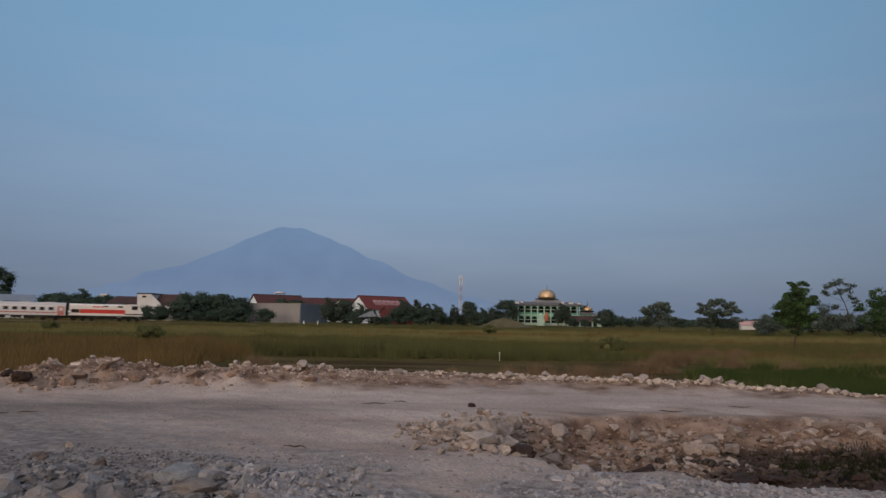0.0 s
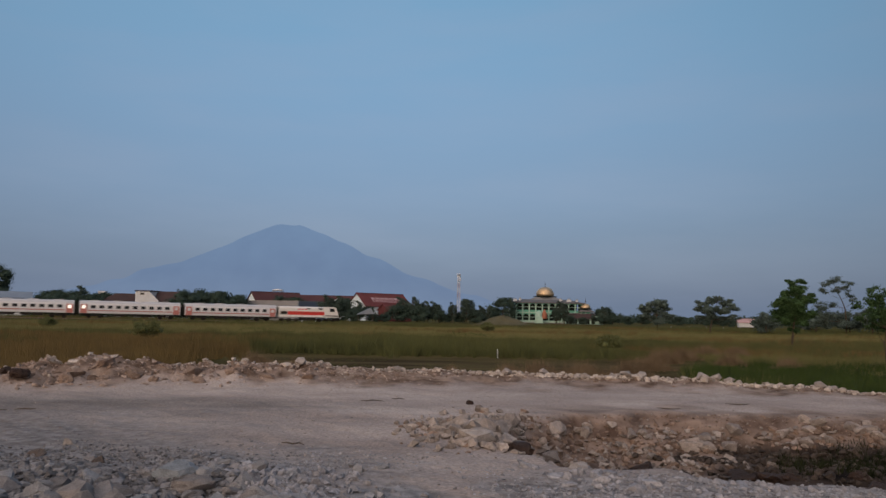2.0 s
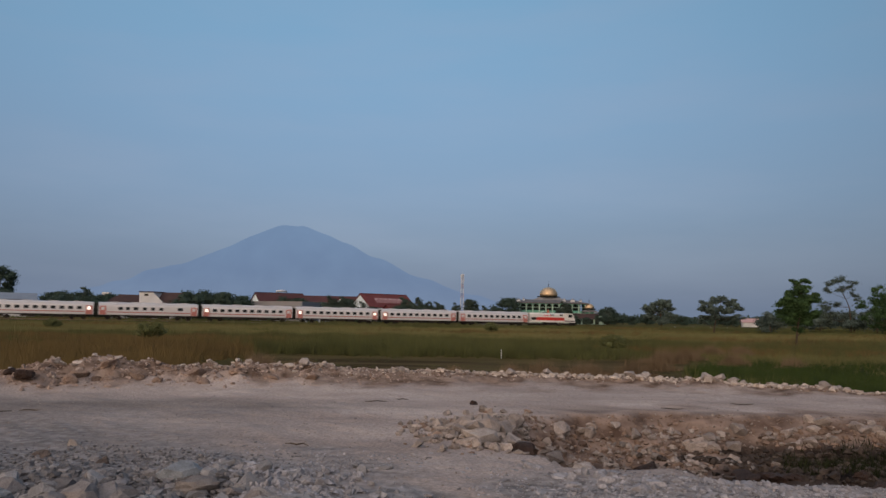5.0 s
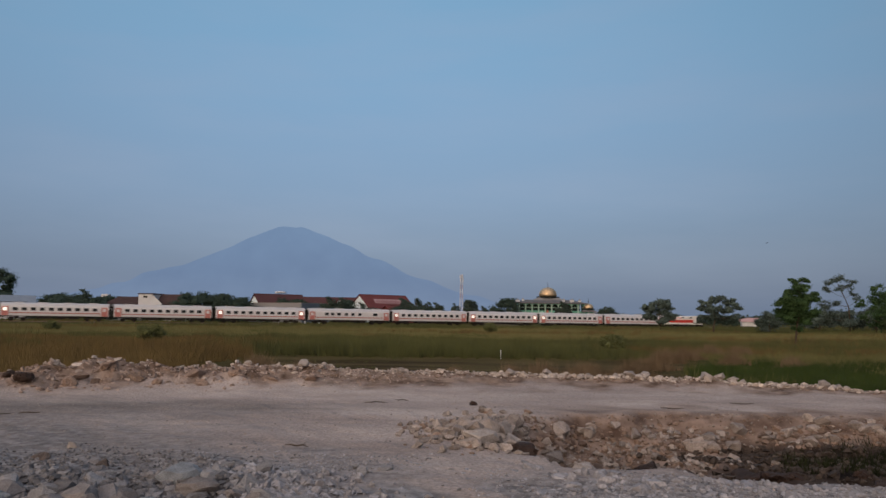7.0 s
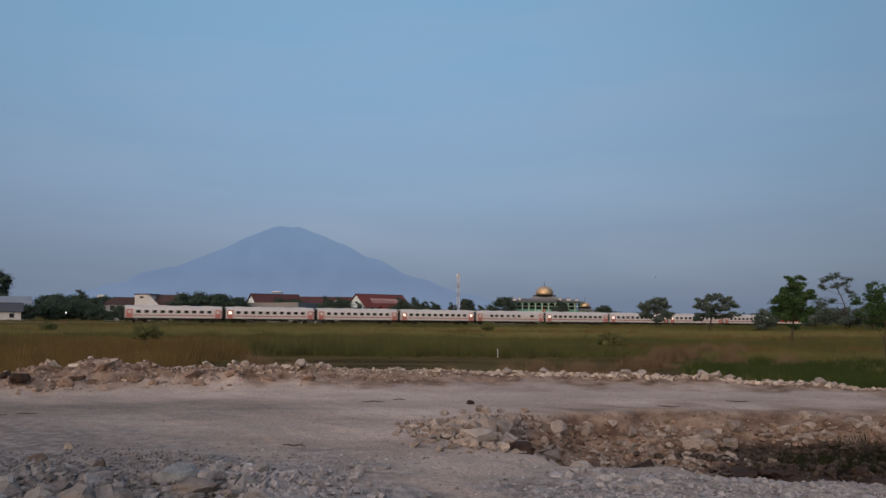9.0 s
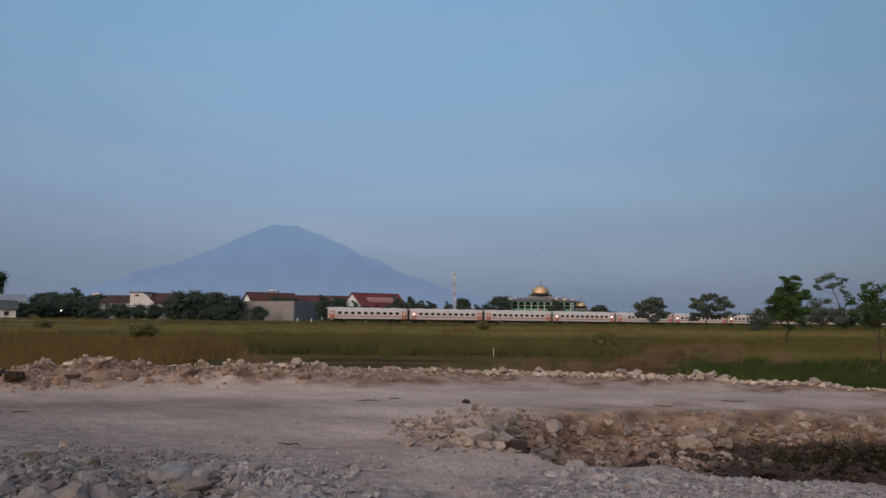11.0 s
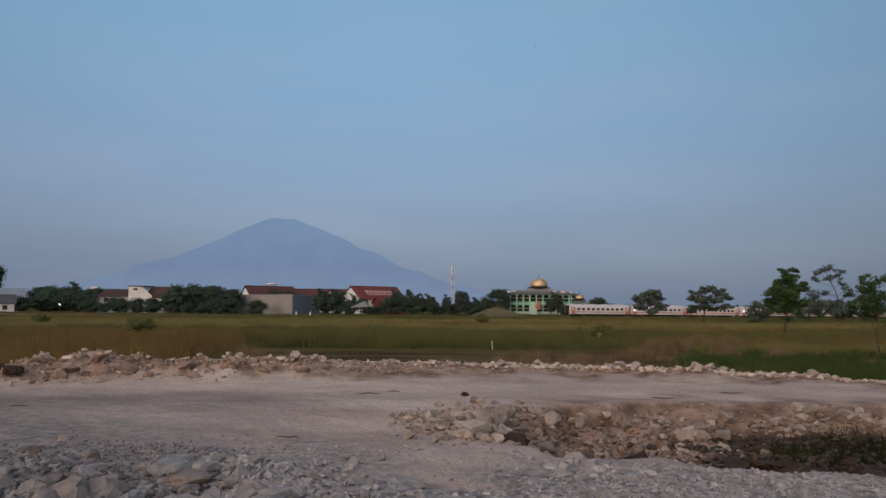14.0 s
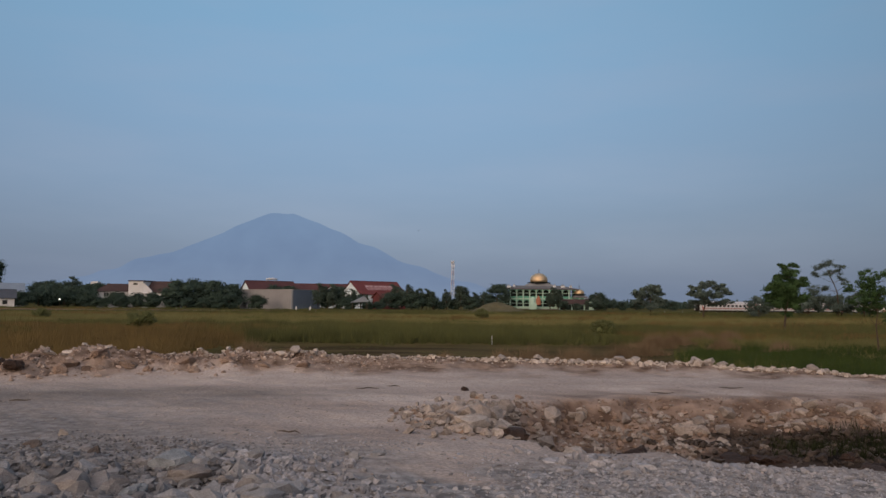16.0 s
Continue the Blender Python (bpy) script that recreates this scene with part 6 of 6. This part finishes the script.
    brown = rng.uniform(size=len(x)) < np.where(x < 1.3, 0.15, np.where(p < 0.35, 0.8, 0.55 + 0.25 * smooth(4, 7, x)))
    size = np.where(x < 1.5, 0.04 + 0.22 * rng.uniform(0, 1, len(x)) ** 2.2, 0.025 + 0.19 * rng.uniform(0, 1, len(x)) ** 2.8)
    size = np.where((p < 0.3) & (x > 1.5), 0.02 + 0.35 * size, size)
    wet = (p > 0.82) & (rng.uniform(size=len(x)) < smooth(2.6, 5.4, x))
    a, b = brown & ~wet, ~brown & ~wet
    rubble("clods", "brown clods on the bank of the pit", x[a], y[a], size[a], EARTH_CLOD, 10, rise=0.0)
    rubble("rubble", "broken limestone rubble on the bank of the pit", x[b], y[b], size[b], RUBBLE_PILE, 6)
    rubble("clods", "dark wet clods on the pit's muddy floor", x[wet], y[wet], size[wet], WET_CLOD, 12)
    for k in range(26):
        x = 2.0 + 7.4 * rng.uniform()
        y = 9.4 + 2.3 * rng.uniform()
        put_rock(x, y, rng.uniform(0.22, 0.5), CLAY, "dark wet clay lump on the pit floor", "wet lumps in the pit", 800 + k, 0.3, flat=0.7)
    for k in range(26):
        x, y = 0.85 + rng.normal() * 0.45, 10.5 + rng.normal() * 0.6
        put_rock(x, y, rng.uniform(0.24, 0.54), LIMESTONE if k % 2 else LIMESTONE_PALE, "large angular limestone block on the rubble pile", "blocks on the pit bank", 840 + k, 0.12, flat=0.85)
    # larger single stones
    for k in range(100):
        y = 5.9 + 2.3 * rng.uniform() ** 1.3
        x = rng.uniform(-0.63 * y, -0.06 * y)
        put_rock(x, y, rng.uniform(0.17, 0.44) * (1.15 - 0.28 * (y - 5.9)), LIMESTONE_DUSK if k % 3 and x < -2.2 else LIMESTONE_GREY, "broken grey limestone lump in the gravel", "large stones in the gravel", k, flat=0.85)
    m = 90
    x = rng.uniform(0.9, 4.6, m)
    y = np.interp(x, (0.9, 1.6, 3.0, 4.3), (8.8, 8.2, 7.75, 7.35)) - 0.08 - 0.9 * rng.uniform(0, 1, m) ** 2
    rubble("rubble", "pale grey limestone lumps at the pit's rim", x, y, 0.10 + 0.18 * rng.uniform(0, 1, m) ** 1.5, RUBBLE_GREY, 18, 16, rise=-0.02)
    for k in range(24):
        x = rng.uniform(-9.0, 10.5)
        put_rock(x, road_edge(x) + 0.65 + rng.normal() * (0.35 if x < -2.5 else 0.15), rng.uniform(0.08, 0.24), LIMESTONE, "pale limestone lump on the spoil heap", "stones of the spoil heap", 300 + k)
    n = 0
    while n < 64:
        x, y = rng.uniform(-0.6, 9.5), rng.uniform(9.2, 13.4)
        p = float(pit_mask(np.array([x]), np.array([y]))[0])
        if (0.15 < p < 0.85 and y > 10.9) or (n % 2 == 0 and math.hypot((x - 0.75) / 0.8, (y - 10.7) / 1.3) < 1):
            put_rock(x, y, rng.uniform(0.14, 0.42), LIMESTONE, "angular limestone block on the bank of the pit", "blocks on the pit bank", 500 + n, 0.2)
            n += 1


WET_CLOD = mat("wet_clod", (0.085, 0.067, 0.056), (0.036, 0.028, 0.024), 3, 0.75, 0.5, island=0.35)
build_rocks()
put_rock(-8.2, 15.1, 0.34, CLAY, "dark clay lump at the foot of the heap", "clay lumps", 901, 0.05)
put_rock(-8.55, 15.3, 0.26, CLAY, "dark clay lump at the foot of the heap", "clay lumps", 931, 0.15)
put_rock(-7.4, 15.35, 0.34, HEAP_EARTH, "brown clay lump at the foot of the heap", "clay lumps", 921, 0.2)
put_rock(-5.0, 16.2, 0.26, HEAP_EARTH, "brown clay lump at the foot of the heap", "clay lumps", 922, 0.3)
put_rock(1.0, 9.75, 0.36, CLAY, "dark wet clay lump at the pit's edge", "clay lumps", 902, -0.1)
put_rock(1.22, 9.8, 0.3, CLAY, "dark wet clay lump at the pit's edge", "clay lumps", 923, -0.1)
for k, (x, y, w) in enumerate(((-2.38, 7.15, 0.62), (-2.10, 6.82, 0.58), (-2.95, 6.35, 0.6), (-3.6, 6.3, 0.42), (-1.5, 6.45, 0.36), (-1.78, 6.72, 0.32), (-1.1, 6.4, 0.3), (-3.1, 7.0, 0.32), (-2.75, 7.3, 0.3), (-2.4, 6.2, 0.42), (-0.75, 6.3, 0.26))):
    put_rock(x, y, w * 0.72, BOULDER_GREY if k % 3 < 1 else BOULDER_PALE, "large pale limestone boulder in the gravel", "large stones in the gravel", 905 + k * 40, 0.22, flat=0.66)
put_rock(-3.4, 7.8, 0.2, MUD_LUMP, "brown earthy clod in the gravel", "clay lumps", 907, 0.2)
put_rock(0.55, 14.1, 0.16, CLAY, "small dark stone on the road", "clay lumps", 908)
put_rock(-4.3, 9.1, 0.24, LIMESTONE_PALE, "upright pale stone at the gravel's edge", "large stones in the gravel", 909)
put_rock(-4.3, 8.4, 0.26, MUD_LUMP, "dark earthy clod in the gravel", "clay lumps", 924, 0.3, flat=0.5)
# clusters of blocks along the eastern crest, large ones with small ones about them
for k, (x, w) in enumerate(((6.15, 0.34), (6.45, 0.26), (6.8, 0.24), (4.45, 0.34), (4.8, 0.26), (4.1, 0.22), (3.4, 0.2), (7.6, 0.2), (8.7, 0.24), (9.0, 0.2), (2.5, 0.24), (1.6, 0.2), (-1.0, 0.2), (-3.2, 0.24))):
    r = random.Random(k + 60)
    put_rock(x, float(road_edge(x)) + 0.62 + r.uniform(-0.1, 0.15), w * 1.45, LIMESTONE_PALE, "pale angular block on the spoil heap", "stones of the spoil heap", 950 + k, 0.06, flat=0.8)
r = np.random.default_rng(61)
around = np.repeat(np.array([6.3, 6.7, 4.4, 4.8, 3.4, 7.6, 8.8, 2.5, 1.6, -1.0, -3.2]), 26)
bx = around + r.normal(size=len(around)) * 0.3
rubble("rubble", "small angular stones about the blocks of the spoil heap", bx, road_edge(bx) + 0.55 + r.normal(size=len(bx)) * 0.16, 0.06 + 0.22 * r.uniform(0, 1, len(bx)) ** 1.9, RUBBLE_TAN, 17, 12, rise=0.1)
# slumped earth lumps in the western face of the heap
for k, (x, y, w) in enumerate(((-7.35, 15.75, 0.5), (-6.35, 16.05, 0.46), (-5.25, 16.5, 0.62), (-4.5, 16.75, 0.42), (-3.75, 16.85, 0.5), (-2.9, 17.0, 0.4), (-5.9, 15.95, 0.36), (-7.0, 16.1, 0.52))):
    put_rock(x, y, w * 0.8, HEAP_EARTH, "broken brown earth lump in the spoil heap", "earth lumps of the heap", 1200 + k, 0.32, flat=0.75)
# grey mud lumps along the wet foot of the pit's bank
for k, (x, y, w) in enumerate(((1.75, 9.6, 0.34), (2.3, 9.5, 0.42), (2.85, 9.35, 0.5), (3.4, 9.3, 0.62), (3.95, 9.2, 0.42), (4.4, 9.35, 0.46), (3.1, 9.9, 0.36), (2.0, 10.1, 0.3), (5.2, 9.6, 0.4))):
    put_rock(x, y, w, MUD_LUMP, "grey-brown mud lump at the foot of the pit's bank", "mud lumps in the pit", 1300 + k, 0.3, flat=0.6)


def pit_weeds():
    rng = np.random.default_rng(77)
    n = 1100
    x = 6.9 + rng.normal(size=n) * 1.3
    y = 11.6 + rng.normal(size=n) * 0.35
    keep = (x > 5.0) & (x < 10.5)
    x, y = x[keep], y[keep]
    tufts("weeds", "dark weeds at the water in the pit", x, y, rng.uniform(0.06, 0.2, len(x)), np.full(len(x), 0.012), 6, PIT_WEED, 78)


PIT_WEED = mat("pit_weed", (0.028, 0.034, 0.014), (0.014, 0.018, 0.008), 0.8, 0.8, island=0.3)
pit_weeds()

# ---- dry sticks on the road, and a lit yard lamp by the trees ----
def stick(x, y, length, rz, seed):
    r = random.Random(seed)
    z = ground_z(x, y)
    pts = [(-length / 2 + length * k / 4, r.uniform(-0.05, 0.05), 0.02 + 0.02 * r.random()) for k in range(5)]
    ob = part("stick", tube(bmesh.new(), pts, [0.005, 0.009, 0.011, 0.009, 0.004], 6), BARK, at=pose(x, y, z, 0, 0, rz))
    return tagged(ob, "dark dry stick lying on the dusty road", "stick", "dry sticks")


for k, (x, y, L, rz) in enumerate(((-6.9, 11.9, 0.55, 4), (-6.4, 12.05, 0.3, 10), (-1.2, 14.0, 0.42, 6), (-0.75, 14.4, 0.25, -8), (4.0, 13.6, 0.4, 0), (5.6, 14.6, 0.45, -5), (-1.75, 9.4, 0.3, -3))):
    stick(x, y, L, rz, 40 + k)
yard = thing("yard_lamp", "lit white yard lamp on a thin pole", "lamp", stand(-111.8, 230))
part("pole", tube(bmesh.new(), [(0, 0, 0), (0, 0, 2.3)], [0.06, 0.05], 6), STEEL, yard)
part("lamp_head", lathe([(0.1, 2.3), (0.3, 2.42), (0.3, 2.68), (0.1, 2.8)], 12), LAMP_WHITE, yard, "glowing white lamp head")


# ---- small dark birds over the field ----
def bird(span, label):
    b = thing("bird", label, "bird")
    bm = lathe([(0.005, -0.5), (0.06, -0.35), (0.11, -0.05), (0.10, 0.15), (0.05, 0.3), (0.07, 0.38), (0.045, 0.47), (0.008, 0.56)], 10)
    bmesh.ops.rotate(bm, verts=bm.verts, cent=(0, 0, 0), matrix=Matrix.Rotation(radians(90), 3, "Y"))
    bmesh.ops.scale(bm, verts=bm.verts, vec=(span * 0.7,) * 3)
    part("body", bm, BIRD, b, smooth=True)
    for s in (-1, 1):
        bm = bmesh.new()
        pts = [(0.12, 0.06, 0), (0.16, 0.25, 0.09), (0.02, 0.5, 0.03), (-0.06, 0.27, 0.07), (-0.12, 0.06, 0)]
        top = [bm.verts.new((x * span, s * y * span, z * span)) for x, y, z in pts]
        low = [bm.verts.new((x * span, s * y * span, (z - 0.015) * span)) for x, y, z in pts]
        bm.faces.new(top)
        bm.faces.new(low[::-1])
        for i in range(5):
            bm.faces.new((top[i], top[(i + 1) % 5], low[(i + 1) % 5], low[i]))
        part("wing", bm, BIRD, b)
    return b


bird_high = bird(0.38, "small dark bird flying away over the field")
bird_low = bird(0.34, "small dark bird gliding low over the plain")


# ---- what moves ----
def motions():
    """The train runs along its track from the west; nose is where its front stands along the track."""
    nose = ((0, -62.2), (1.5, -29.4), (3.5, 14.1), (5.25, 52.8), (7, 91.7), (9, 136.3), (11, 181.6), (12.5, 216.0), (14.5, 261.4), (16, 296.6))
    walk(locomotive, [(t, on_track(s - 7.1)) for t, s in nose])
    for k, c in enumerate(train_coaches):
        walk(c, [(t, on_track(s - 14.3 - PITCH * (k + 0.5))) for t, s in nose])
    # birds: place along the way, heading by the way they go
    way = ((0, 30, 8, 34), (6, 22, 25, 33), (11, 14, 48, 28), (12, 13.8, 55, 25.7), (12.5, 15.3, 60, 26.1), (13, 13.8, 68, 29.2), (13.5, 13.2, 76, 31.6), (14.5, 8.0, 92, 32.3), (15, 6.7, 100, 29.2), (15.5, 6.8, 108, 16.9), (16, -2.6, 116, 13.7))
    walk(bird_high, [(t, pose(x, y, z, 0, 0, 110)) for t, x, y, z in way])
    way = ((0, 75, 62, 20), (6.5, 37.2, 80, 12.6), (9, 25.2, 90, 7.6), (12.5, -10, 100, 13.1), (14, -44, 165, 9.0), (16, -58, 231, 8.0))
    walk(bird_low, [(t, pose(x, y, z, 0, 0, 160)) for t, x, y, z in way])


motions()
